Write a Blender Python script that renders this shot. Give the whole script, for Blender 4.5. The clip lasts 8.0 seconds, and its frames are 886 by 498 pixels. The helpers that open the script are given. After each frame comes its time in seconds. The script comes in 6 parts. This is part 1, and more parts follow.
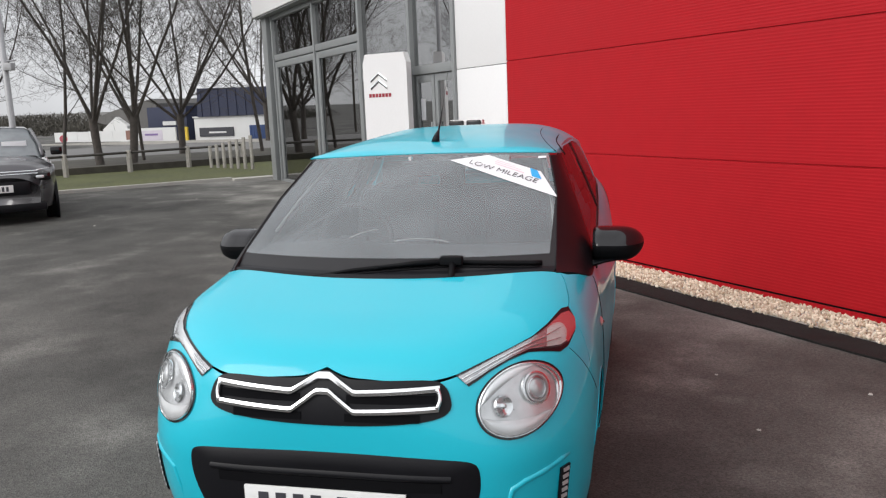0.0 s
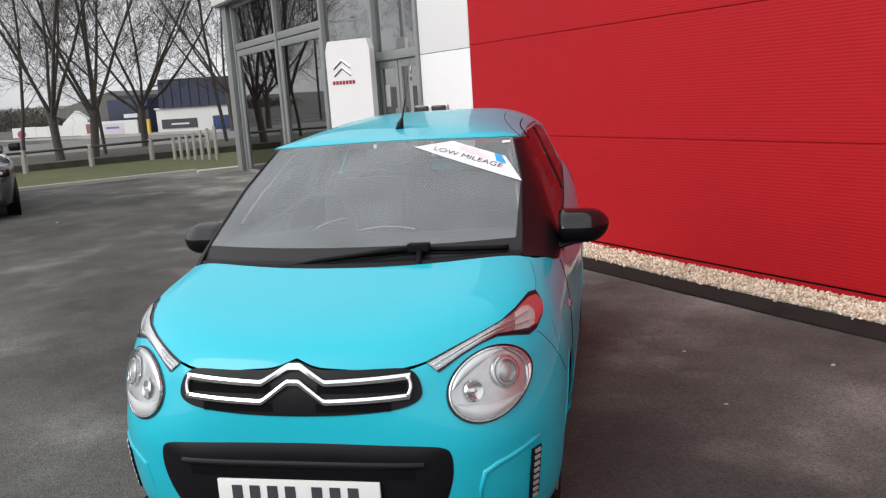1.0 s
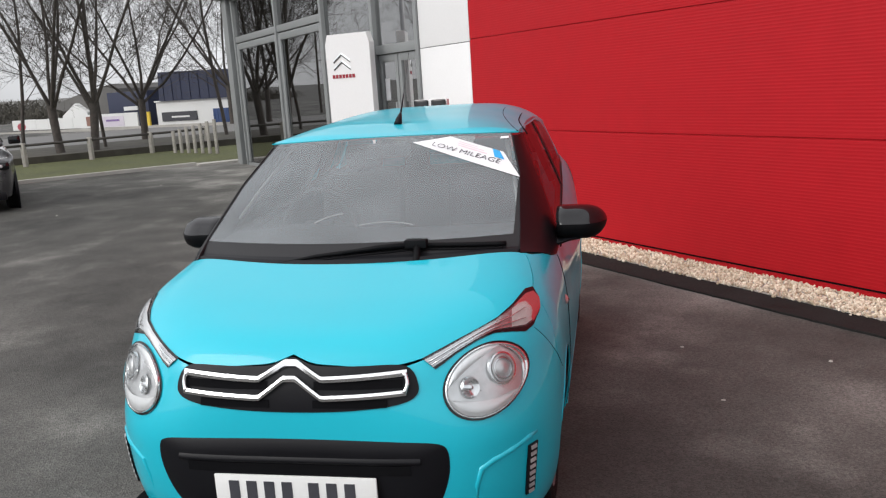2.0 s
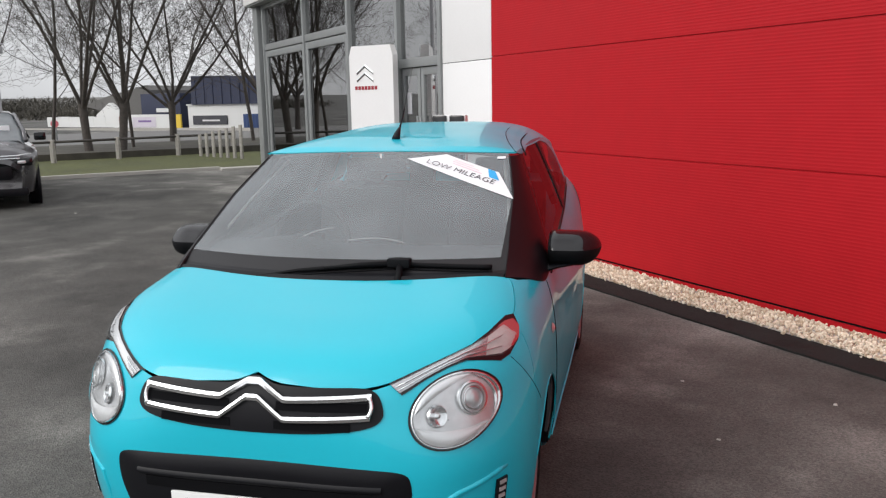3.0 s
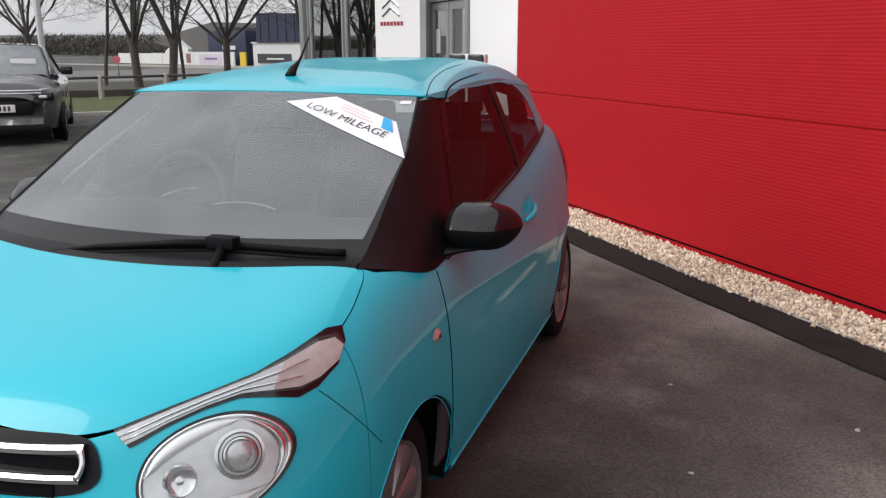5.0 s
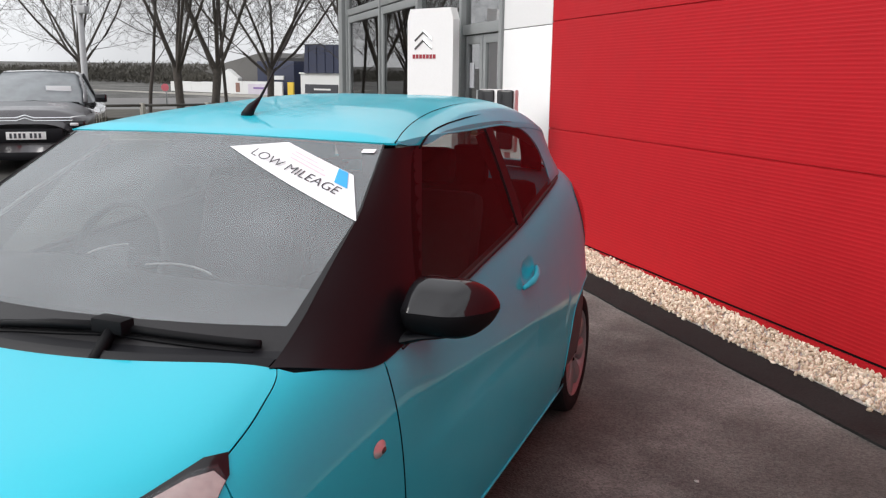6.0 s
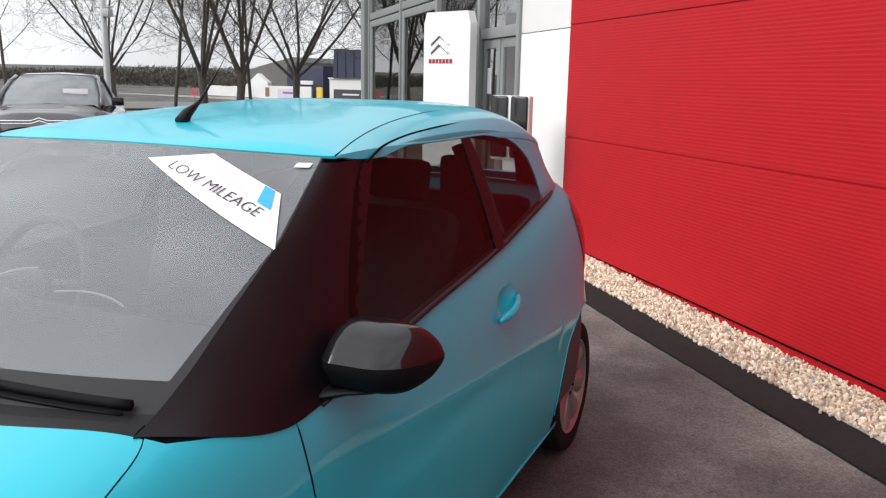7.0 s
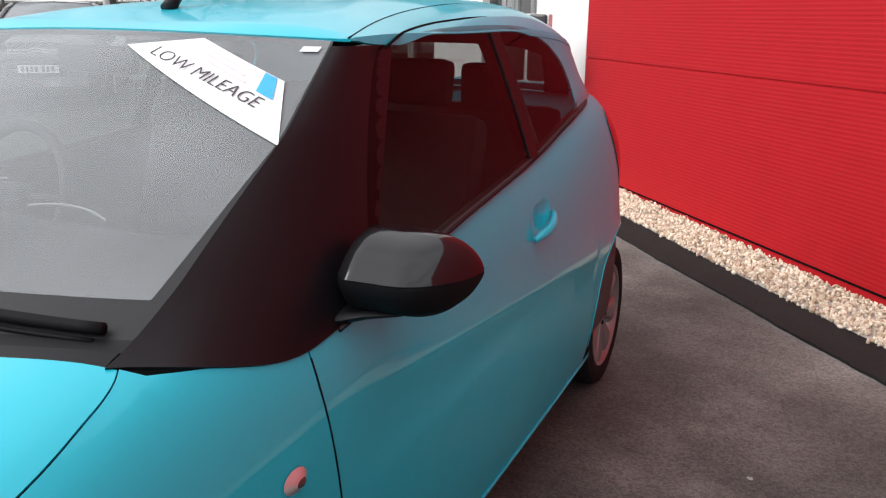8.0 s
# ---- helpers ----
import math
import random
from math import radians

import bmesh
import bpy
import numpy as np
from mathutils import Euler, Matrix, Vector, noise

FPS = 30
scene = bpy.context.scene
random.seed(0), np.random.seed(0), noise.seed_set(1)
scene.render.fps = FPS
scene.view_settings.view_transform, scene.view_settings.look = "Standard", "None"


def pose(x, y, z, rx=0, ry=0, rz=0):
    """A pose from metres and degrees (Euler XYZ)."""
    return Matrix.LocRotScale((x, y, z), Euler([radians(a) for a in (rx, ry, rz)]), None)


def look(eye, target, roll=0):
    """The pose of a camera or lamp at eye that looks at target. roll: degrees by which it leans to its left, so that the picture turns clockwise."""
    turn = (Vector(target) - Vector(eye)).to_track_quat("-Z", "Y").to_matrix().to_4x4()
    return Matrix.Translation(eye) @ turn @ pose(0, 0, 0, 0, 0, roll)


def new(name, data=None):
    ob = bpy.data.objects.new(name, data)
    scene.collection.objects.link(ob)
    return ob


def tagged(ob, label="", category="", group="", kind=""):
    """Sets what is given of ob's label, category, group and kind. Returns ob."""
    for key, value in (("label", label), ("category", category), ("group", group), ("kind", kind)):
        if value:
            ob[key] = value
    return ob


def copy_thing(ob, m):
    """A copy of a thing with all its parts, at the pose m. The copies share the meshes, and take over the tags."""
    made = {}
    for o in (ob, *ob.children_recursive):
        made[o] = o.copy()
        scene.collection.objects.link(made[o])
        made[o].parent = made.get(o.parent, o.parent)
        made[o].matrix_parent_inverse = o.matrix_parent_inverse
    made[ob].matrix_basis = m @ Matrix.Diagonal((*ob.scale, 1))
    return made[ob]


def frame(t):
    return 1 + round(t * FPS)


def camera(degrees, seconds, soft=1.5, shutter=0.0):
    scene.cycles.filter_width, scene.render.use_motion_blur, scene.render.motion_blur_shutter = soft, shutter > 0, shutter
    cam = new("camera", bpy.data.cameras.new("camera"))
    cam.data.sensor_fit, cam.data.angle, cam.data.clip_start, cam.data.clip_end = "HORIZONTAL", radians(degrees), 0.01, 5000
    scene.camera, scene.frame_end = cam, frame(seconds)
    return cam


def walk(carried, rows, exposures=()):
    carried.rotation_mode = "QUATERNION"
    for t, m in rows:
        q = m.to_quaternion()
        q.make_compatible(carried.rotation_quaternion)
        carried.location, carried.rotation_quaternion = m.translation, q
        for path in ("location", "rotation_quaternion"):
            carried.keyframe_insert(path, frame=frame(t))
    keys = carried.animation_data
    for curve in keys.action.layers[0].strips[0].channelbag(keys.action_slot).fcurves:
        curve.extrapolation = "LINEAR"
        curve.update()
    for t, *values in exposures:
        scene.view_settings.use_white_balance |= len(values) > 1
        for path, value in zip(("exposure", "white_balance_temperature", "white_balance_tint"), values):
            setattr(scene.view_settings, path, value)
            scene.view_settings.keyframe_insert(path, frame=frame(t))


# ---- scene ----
cam = camera(56.9, 8.0, 1.25)
PATH = [
    (0, (0.923, -2.202, 1.593), (0.465, -0.285, 1.251), -2.4),
    (0.5, (0.926, -2.213, 1.597), (0.497, -0.29, 1.249), -3.6),
    (1, (0.936, -2.205, 1.599), (0.549, -0.28, 1.218), -3.8),
    (2.5, (0.966, -2.199, 1.611), (0.57, -0.279, 1.213), -3.4),
    (3, (1.074, -2.083, 1.608), (0.627, -0.167, 1.249), -1.1),
    (3.5, (1.246, -1.874, 1.589), (0.783, 0.031, 1.195), 1.0),
    (4, (1.317, -1.637, 1.556), (0.82, 0.249, 1.113), 1.0),
    (4.5, (1.396, -1.396, 1.571), (0.866, 0.467, 1.074), 0.8),
    (4.7, (1.442, -1.292, 1.56), (0.88, 0.562, 1.061), 0.1),
    (5.8, (1.56, -0.677, 1.539), (0.841, 1.139, 1.109), 0.8),
    (6, (1.542, -0.583, 1.562), (0.816, 1.234, 1.147), 0.7),
    (6.5, (1.547, -0.389, 1.56), (0.85, 1.445, 1.168), -0.1),
    (7, (1.594, -0.188, 1.556), (0.798, 1.602, 1.154), 1.1),
    (7.5, (1.537, -0.08, 1.511), (0.687, 1.67, 1.049), 2.0),
    (8, (1.442, 0.032, 1.427), (0.643, 1.781, 0.875), 0.6),
]
walk(cam, [(t, look(eye, target, roll)) for t, eye, target, roll in PATH], [(0, 0.31), (2.5, 0.31), (4.5, 0.22), (6, 0.46), (8, 0.64)])

# ---- daylight: a bright overcast sky ----
world = bpy.data.worlds.new("overcast_sky")
scene.world = world
world.use_nodes = True
wn, wl = world.node_tree.nodes, world.node_tree.links
sky = wn.new("ShaderNodeTexSky")
sky.sky_type, sky.sun_disc = "NISHITA", False
sky.sun_elevation, sky.sun_rotation = radians(34), radians(228)
pale = wn.new("ShaderNodeHueSaturation")
pale.inputs["Saturation"].default_value = 0.12
cloud = wn.new("ShaderNodeTexNoise")
cloud.inputs["Scale"].default_value, cloud.inputs["Detail"].default_value = 2.6, 6
ramp = wn.new("ShaderNodeMapRange")
ramp.inputs["From Min"].default_value, ramp.inputs["From Max"].default_value = 0.3, 0.72
ramp.inputs["To Min"].default_value, ramp.inputs["To Max"].default_value = 0.72, 1.2
tint = wn.new("ShaderNodeMix")
tint.data_type, tint.blend_type = "RGBA", "MULTIPLY"
tint.inputs["Factor"].default_value = 1.0
even = wn.new("ShaderNodeMix")
even.data_type = "RGBA"
even.inputs["Factor"].default_value = 0.72
even.inputs["B"].default_value = (8.6, 8.75, 9.1, 1)
wl.new(sky.outputs[0], pale.inputs["Color"])
wl.new(pale.outputs[0], even.inputs["A"])
wl.new(even.outputs["Result"], tint.inputs["A"])
wl.new(cloud.outputs["Fac"], ramp.inputs["Value"])
wl.new(ramp.outputs[0], tint.inputs["B"])
# an overcast sky is about two and a half times as bright overhead as at the horizon
place = wn.new("ShaderNodeTexCoord")
split = wn.new("ShaderNodeSeparateXYZ")
rise = wn.new("ShaderNodeMapRange")
rise.inputs["From Min"].default_value, rise.inputs["From Max"].default_value = 0.0, 0.65
rise.inputs["To Min"].default_value, rise.inputs["To Max"].default_value = 1.02, 1.65
lift = wn.new("ShaderNodeVectorMath")
lift.operation = "SCALE"
wl.new(place.outputs["Generated"], split.inputs[0])
wl.new(split.outputs["Z"], rise.inputs["Value"])
wl.new(tint.outputs["Result"], lift.inputs[0])
wl.new(rise.outputs[0], lift.inputs["Scale"])
# the sun's wide glow through the cloud
aim = wn.new("ShaderNodeVectorMath")
aim.operation = "DOT_PRODUCT"
aim.inputs[1].default_value = Vector((-19, -17, 17)).normalized()
glow = wn.new("ShaderNodeMapRange")
glow.interpolation_type = "SMOOTHSTEP"
glow.inputs["From Min"].default_value, glow.inputs["From Max"].default_value = 0.25, 1.0
glow.inputs["To Min"].default_value, glow.inputs["To Max"].default_value = 0.0, 3.2
bright = wn.new("ShaderNodeVectorMath")
wl.new(place.outputs["Generated"], aim.inputs[0])
wl.new(aim.outputs["Value"], glow.inputs["Value"])
wl.new(lift.outputs[0], bright.inputs[0])
wl.new(glow.outputs[0], bright.inputs[1])
wl.new(bright.outputs[0], wn["Background"].inputs["Color"])
wn["Background"].inputs["Strength"].default_value = 0.080

sun = new("sun", bpy.data.lights.new("sun", "SUN"))
sun.data.energy, sun.data.angle, sun.data.color = 1.25, radians(38), (1.0, 0.97, 0.93)
sun.matrix_world = look((-19, -17, 17), (0, 0, 0))

# ---- materials ----
def surface(name, color, rough=0.6, metal=0.0, vary=0.12, grain=60.0, patch=3.0, bump=0.0, bump_scale=200.0, coat=0.0, spec=0.5, per_piece=0.0):
    """A painted, moulded or mineral surface: colour varied at two scales, with fine relief."""
    m = bpy.data.materials.new(name)
    m.use_nodes = True
    n, l = m.node_tree.nodes, m.node_tree.links
    b = n["Principled BSDF"]
    b.inputs["Metallic"].default_value = metal
    b.inputs["Coat Weight"].default_value = coat
    b.inputs["Coat Roughness"].default_value = 0.03
    b.inputs["Specular IOR Level"].default_value = spec
    where = n.new("ShaderNodeTexCoord")
    fine, broad = n.new("ShaderNodeTexNoise"), n.new("ShaderNodeTexNoise")
    fine.inputs["Scale"].default_value, fine.inputs["Detail"].default_value = grain, 3
    broad.inputs["Scale"].default_value, broad.inputs["Detail"].default_value = patch, 4
    l.new(where.outputs["Object"], fine.inputs["Vector"])
    l.new(where.outputs["Object"], broad.inputs["Vector"])
    add = n.new("ShaderNodeMath")
    add.operation = "ADD"
    l.new(fine.outputs["Fac"], add.inputs[0])
    l.new(broad.outputs["Fac"], add.inputs[1])
    level = n.new("ShaderNodeMapRange")
    level.inputs["From Min"].default_value, level.inputs["From Max"].default_value = 0.6, 1.4
    level.inputs["To Min"].default_value, level.inputs["To Max"].default_value = 1 - vary, 1 + vary
    l.new(add.outputs[0], level.inputs["Value"])
    value = level.outputs[0]
    if per_piece:
        info = n.new("ShaderNodeObjectInfo")
        own = n.new("ShaderNodeMapRange")
        own.inputs["To Min"].default_value, own.inputs["To Max"].default_value = 1 - per_piece, 1 + per_piece
        l.new(info.outputs["Random"], own.inputs["Value"])
        both = n.new("ShaderNodeMath")
        both.operation = "MULTIPLY"
        l.new(value, both.inputs[0])
        l.new(own.outputs[0], both.inputs[1])
        value = both.outputs[0]
    mix = n.new("ShaderNodeVectorMath")
    mix.operation = "SCALE"
    mix.inputs[0].default_value = color
    l.new(value, mix.inputs["Scale"])
    l.new(mix.outputs[0], b.inputs["Base Color"])
    gloss = n.new("ShaderNodeMapRange")
    gloss.inputs["From Min"].default_value, gloss.inputs["From Max"].default_value = 0.3, 0.7
    gloss.inputs["To Min"].default_value, gloss.inputs["To Max"].default_value = max(0.0, rough * 0.85), min(1.0, rough * 1.15)
    l.new(broad.outputs["Fac"], gloss.inputs["Value"])
    l.new(gloss.outputs[0], b.inputs["Roughness"])
    if bump:
        rough_noise = n.new("ShaderNodeTexNoise")
        rough_noise.inputs["Scale"].default_value, rough_noise.inputs["Detail"].default_value = bump_scale, 4
        l.new(where.outputs["Object"], rough_noise.inputs["Vector"])
        relief = n.new("ShaderNodeBump")
        relief.inputs["Strength"].default_value, relief.inputs["Distance"].default_value = min(1.0, bump), 0.01
        l.new(rough_noise.outputs["Fac"], relief.inputs["Height"])
        l.new(relief.outputs[0], b.inputs["Normal"])
    return m


def pane(name, tint, ior=1.5, rough=0.01, film=0.0):
    """Thin glass: a mirror coat by Fresnel over a tinted clear sheet, with a pale film for road dirt and painted sky
    sheen.
    """
    m = bpy.data.materials.new(name)
    m.use_nodes = True
    n, l = m.node_tree.nodes, m.node_tree.links
    n.remove(n["Principled BSDF"])
    clear, shine, mix, fres = n.new("ShaderNodeBsdfTransparent"), n.new("ShaderNodeBsdfGlossy"), n.new("ShaderNodeMixShader"), n.new("ShaderNodeFresnel")
    clear.inputs["Color"].default_value = (*tint, 1)
    shine.inputs["Roughness"].default_value = rough
    fres.inputs["IOR"].default_value = ior
    l.new(fres.outputs[0], mix.inputs[0])
    l.new(clear.outputs[0], mix.inputs[1])
    l.new(shine.outputs[0], mix.inputs[2])
    top = mix.outputs[0]
    if film:
        paler, cover, where, streak, amount = n.new("ShaderNodeBsdfDiffuse"), n.new("ShaderNodeMixShader"), n.new("ShaderNodeTexCoord"), n.new("ShaderNodeTexNoise"), n.new("ShaderNodeMapRange")
        paler.inputs["Color"].default_value = (0.41, 0.445, 0.47, 1)
        streak.inputs["Scale"].default_value, streak.inputs["Detail"].default_value = 3.5, 4
        amount.inputs["From Min"].default_value, amount.inputs["From Max"].default_value = 0.3, 0.7
        amount.inputs["To Min"].default_value, amount.inputs["To Max"].default_value = film * 0.75, film * 1.25
        l.new(where.outputs["Object"], streak.inputs["Vector"])
        l.new(streak.outputs["Fac"], amount.inputs["Value"])
        l.new(amount.outputs[0], cover.inputs[0])
        l.new(top, cover.inputs[1])
        l.new(paler.outputs[0], cover.inputs[2])
        top = cover.outputs[0]
    l.new(top, n["Material Output"].inputs["Surface"])
    return m


TEAL = surface("turquoise_paint", (0.010, 0.47, 0.60), 0.40, 0.0, 0.03, 900, 2, coat=0.55, spec=0.3)
BLACK_PLASTIC = surface("black_plastic", (0.0055, 0.0055, 0.0075), 0.45, vary=0.2, grain=120, bump=0.05, bump_scale=300, spec=0.22)
GLOSS_BLACK = surface("gloss_black", (0.008, 0.0075, 0.009), 0.10, vary=0.1, coat=0.0, spec=0.5)
LINER = surface("dark_liner", (0.006, 0.006, 0.007), 0.9, spec=0.05)
CHROME = surface("chrome", (0.86, 0.87, 0.88), 0.17, 1.0, vary=0.03)
RUBBER = surface("tyre_rubber", (0.009, 0.009, 0.0095), 0.75, vary=0.25, grain=80, bump=0.3, bump_scale=300, spec=0.15)
SILVER = surface("silver_wheel_paint", (0.26, 0.255, 0.265), 0.36, 0.6, vary=0.08)
WIPER_BLACK = surface("wiper_rubber", (0.005, 0.005, 0.006), 0.6, vary=0.2, spec=0.12)
BEZEL = surface("lamp_bezel", (0.66, 0.66, 0.67), 0.32, 0.7, vary=0.16, grain=40, patch=18)
REFLECTOR = surface("lamp_reflector", (0.80, 0.80, 0.81), 0.42, 0.7, vary=0.08, grain=30, patch=14)
DIM_REFLECTOR = surface("dim_reflector", (0.50, 0.49, 0.50), 0.16, 0.9, vary=0.15, grain=60, patch=20)
# pinkish tint paints the red wall's reflection into the lamp's outer end
WALL_REFLEX = surface("wall_reflection_tint", (0.46, 0.37, 0.36), 0.6, 0.0, vary=0.2)
# the last value paints the sky's pale haze over the windscreen
SCREEN_GLASS = pane("windscreen_glass", (0.84, 0.88, 0.89), 1.72, 0.12, 0.31)
SIDE_GLASS = pane("tinted_side_glass", (0.50, 0.53, 0.52), 1.20)
SHOP_GLASS = pane("shopfront_glass", (0.6, 0.63, 0.62), 8.0, 0.003)
LAMP_GLASS = pane("lamp_glass", (0.97, 0.98, 0.98), 1.22, 0.06, 0.06)
TRIM_GREY = surface("grey_interior_trim", (0.20, 0.20, 0.20), 0.7)
TRIM_DARK = surface("charcoal_interior", (0.045, 0.045, 0.048), 0.7, grain=30)
FABRIC = surface("seat_fabric", (0.035, 0.035, 0.038), 0.9, vary=0.25, grain=30)
WHITE_CARD = surface("white_card", (0.80, 0.80, 0.82), 0.5, vary=0.03)
INK = surface("dark_ink", (0.045, 0.045, 0.055), 0.6)
BLUE_INK = surface("bright_blue_ink", (0.03, 0.36, 0.72), 0.5)
PINK_INK = surface("pale_pink_ink", (0.72, 0.55, 0.60), 0.5)
PLATE_WHITE = surface("plate_white", (0.78, 0.78, 0.77), 0.35, vary=0.03)
RED_METAL = surface("red_cladding", (0.40, 0.007, 0.013), 0.55, vary=0.06, grain=5, patch=0.6, bump=0.05, bump_scale=6, per_piece=0.03, spec=0.2)
WHITE_METAL = surface("white_cladding", (0.78, 0.77, 0.77), 0.4, vary=0.03, patch=0.7)
ALU = surface("grey_aluminium", (0.25, 0.26, 0.26), 0.45, 0.2, vary=0.08)
def asphalt(name):
    """Worn asphalt: stone grain, broad stains and pale dusty scuffs."""
    m = bpy.data.materials.new(name)
    m.use_nodes = True
    n, l = m.node_tree.nodes, m.node_tree.links
    b = n["Principled BSDF"]
    where = n.new("ShaderNodeTexCoord")

    def noise_at(scale, detail, lo, hi, to0, to1):
        t, r = n.new("ShaderNodeTexNoise"), n.new("ShaderNodeMapRange")
        t.inputs["Scale"].default_value, t.inputs["Detail"].default_value = scale, detail
        r.inputs["From Min"].default_value, r.inputs["From Max"].default_value = lo, hi
        r.inputs["To Min"].default_value, r.inputs["To Max"].default_value = to0, to1
        l.new(where.outputs["Object"], t.inputs["Vector"])
        l.new(t.outputs["Fac"], r.inputs["Value"])
        return r.outputs[0]

    def times(a, c):
        k = n.new("ShaderNodeMath")
        k.operation = "MULTIPLY"
        l.new(a, k.inputs[0])
        l.new(c, k.inputs[1])
        return k.outputs[0]
    stones = n.new("ShaderNodeTexVoronoi")
    stones.inputs["Scale"].default_value = 120
    l.new(where.outputs["Object"], stones.inputs["Vector"])
    grain = n.new("ShaderNodeMapRange")
    grain.inputs["To Min"].default_value, grain.inputs["To Max"].default_value = 0.66, 1.34
    sep = n.new("ShaderNodeSeparateColor")
    l.new(stones.outputs["Color"], sep.inputs[0])
    l.new(sep.outputs[0], grain.inputs["Value"])
    value = times(grain.outputs[0], noise_at(0.55, 5, 0.35, 0.65, 0.62, 1.38))
    value = times(value, noise_at(2.6, 5, 0.3, 0.7, 0.82, 1.22))
    value = times(value, noise_at(0.16, 3, 0.35, 0.65, 0.85, 1.15))
    scuff = noise_at(1.3, 7, 0.54, 0.70, 1.0, 1.55)
    value = times(value, scuff)
    # dusty patches by the wall, plus a painted lift away from the car's shade
    aside = n.new("ShaderNodeVectorMath")
    aside.operation = "DOT_PRODUCT"
    aside.inputs[1].default_value = (0.7615, 0.648, 0)
    l.new(where.outputs["Object"], aside.inputs[0])
    band = n.new("ShaderNodeMapRange")
    band.interpolation_type = "SMOOTHSTEP"
    band.inputs["From Min"].default_value, band.inputs["From Max"].default_value = 1.75, 3.1
    l.new(aside.outputs["Value"], band.inputs["Value"])
    paler = n.new("ShaderNodeMath")
    paler.operation = "MULTIPLY_ADD"
    l.new(times(band.outputs[0], noise_at(0.9, 6, 0.36, 0.62, 0.15, 1.0)), paler.inputs[0])
    paler.inputs[1].default_value, paler.inputs[2].default_value = 1.2, 0.88
    value = times(value, paler.outputs[0])
    tone = n.new("ShaderNodeVectorMath")
    tone.operation = "SCALE"
    tone.inputs[0].default_value = (0.081, 0.078, 0.072)
    l.new(value, tone.inputs["Scale"])
    l.new(tone.outputs[0], b.inputs["Base Color"])
    b.inputs["Roughness"].default_value = 0.78
    b.inputs["Specular IOR Level"].default_value = 0.3
    relief = n.new("ShaderNodeBump")
    relief.inputs["Strength"].default_value, relief.inputs["Distance"].default_value = 0.5, 0.008
    l.new(stones.outputs["Distance"], relief.inputs["Height"])
    l.new(relief.outputs[0], b.inputs["Normal"])
    return m


ASPHALT = asphalt("worn_asphalt")
TAR = surface("dark_bitumen_edge", (0.020, 0.0185, 0.018), 0.9, vary=0.55, grain=70, patch=3.5, bump=0.6, bump_scale=110, spec=0.2)
GRASS = surface("winter_grass", (0.082, 0.088, 0.032), 0.95, vary=0.45, grain=9, patch=0.8, bump=0.8, bump_scale=40)
CONCRETE = surface("pale_concrete", (0.42, 0.40, 0.37), 0.85, vary=0.15, grain=40, patch=2, bump=0.3, bump_scale=90)
BARK = surface("grey_bark", (0.070, 0.060, 0.053), 0.95, vary=0.35, grain=12, patch=3, bump=0.8, bump_scale=30)
TWIG = surface("twig_bark", (0.075, 0.067, 0.061), 0.95, vary=0.3, grain=6)
FENCE_WOOD = surface("weathered_timber", (0.34, 0.32, 0.29), 0.9, vary=0.25, grain=14, patch=3, bump=0.4, bump_scale=60)
RAIL_WOOD = surface("dark_rail_timber", (0.06, 0.055, 0.05), 0.9, vary=0.25, grain=14)
NAVY = surface("navy_sheet_roof", (0.020, 0.026, 0.060), 0.6, vary=0.2, patch=0.3)
FAR_WHITE = surface("white_render", (0.70, 0.70, 0.69), 0.8, vary=0.08, patch=0.3)
FAR_GREY = surface("grey_render", (0.13, 0.125, 0.12), 0.85, vary=0.25, patch=0.3)
YELLOW = surface("yellow_panel", (0.72, 0.50, 0.05), 0.6, vary=0.08)
BLUE_DOOR = surface("blue_container", (0.025, 0.055, 0.16), 0.6, vary=0.15)
GREY_CAR = surface("grey_car_paint", (0.070, 0.066, 0.072), 0.30, 0.55, vary=0.04, coat=1.0)
HEDGE = surface("bare_hedge", (0.055, 0.050, 0.040), 0.95, vary=0.5, grain=3, patch=0.4)
ROAD_GREY = surface("far_road", (0.16, 0.155, 0.15), 0.85, vary=0.12, patch=0.2)

# ---- building helpers ----
def link(name, bm, material, parent=None, label="", smooth=True):
    me = bpy.data.meshes.new(name)
    for e in bm.edges:
        if len(e.link_faces) == 2 and e.calc_face_angle(0.0) > 0.6:
            e.smooth = False
    for f in bm.faces:
        f.smooth = smooth and not all(len(e.link_faces) < 2 or not e.smooth for e in f.edges)
    bm.to_mesh(me)
    bm.free()
    for m in (material if isinstance(material, (list, tuple)) else [material]):
        me.materials.append(m)
    ob = new(name, me)
    if parent:
        ob.parent = parent
    if label:
        ob["label"] = label
    return ob


def part(name, bm, material, parent, label="", smooth=True):
    return link(name, bm, material, parent, label, smooth)


def thing(name, label, category, m=None, group="", kind=""):
    """An empty at a thing's base."""
    ob = tagged(new(name), label, category, group, kind)
    if m is not None:
        ob.matrix_world = m
    return ob


def sheet(points, closed=False):
    """A bmesh from rows of points; thickness comes from thick()."""
    bm = bmesh.new()
    rows = [[bm.verts.new(p) for p in row] for row in points]
    for a, b in zip(rows, rows[1:]):
        n = len(a)
        for i in range(n if closed else n - 1):
            q = [a[i], a[(i + 1) % n], b[(i + 1) % n], b[i]]
            try:
                bm.faces.new(q)
            except ValueError:
                pass
    return bm


def thick(bm, d):
    """Gives a sheet depth d against its normals."""
    bmesh.ops.recalc_face_normals(bm, faces=bm.faces)
    bmesh.ops.solidify(bm, geom=bm.faces[:], thickness=d)
    bmesh.ops.recalc_face_normals(bm, faces=bm.faces)
    return bm


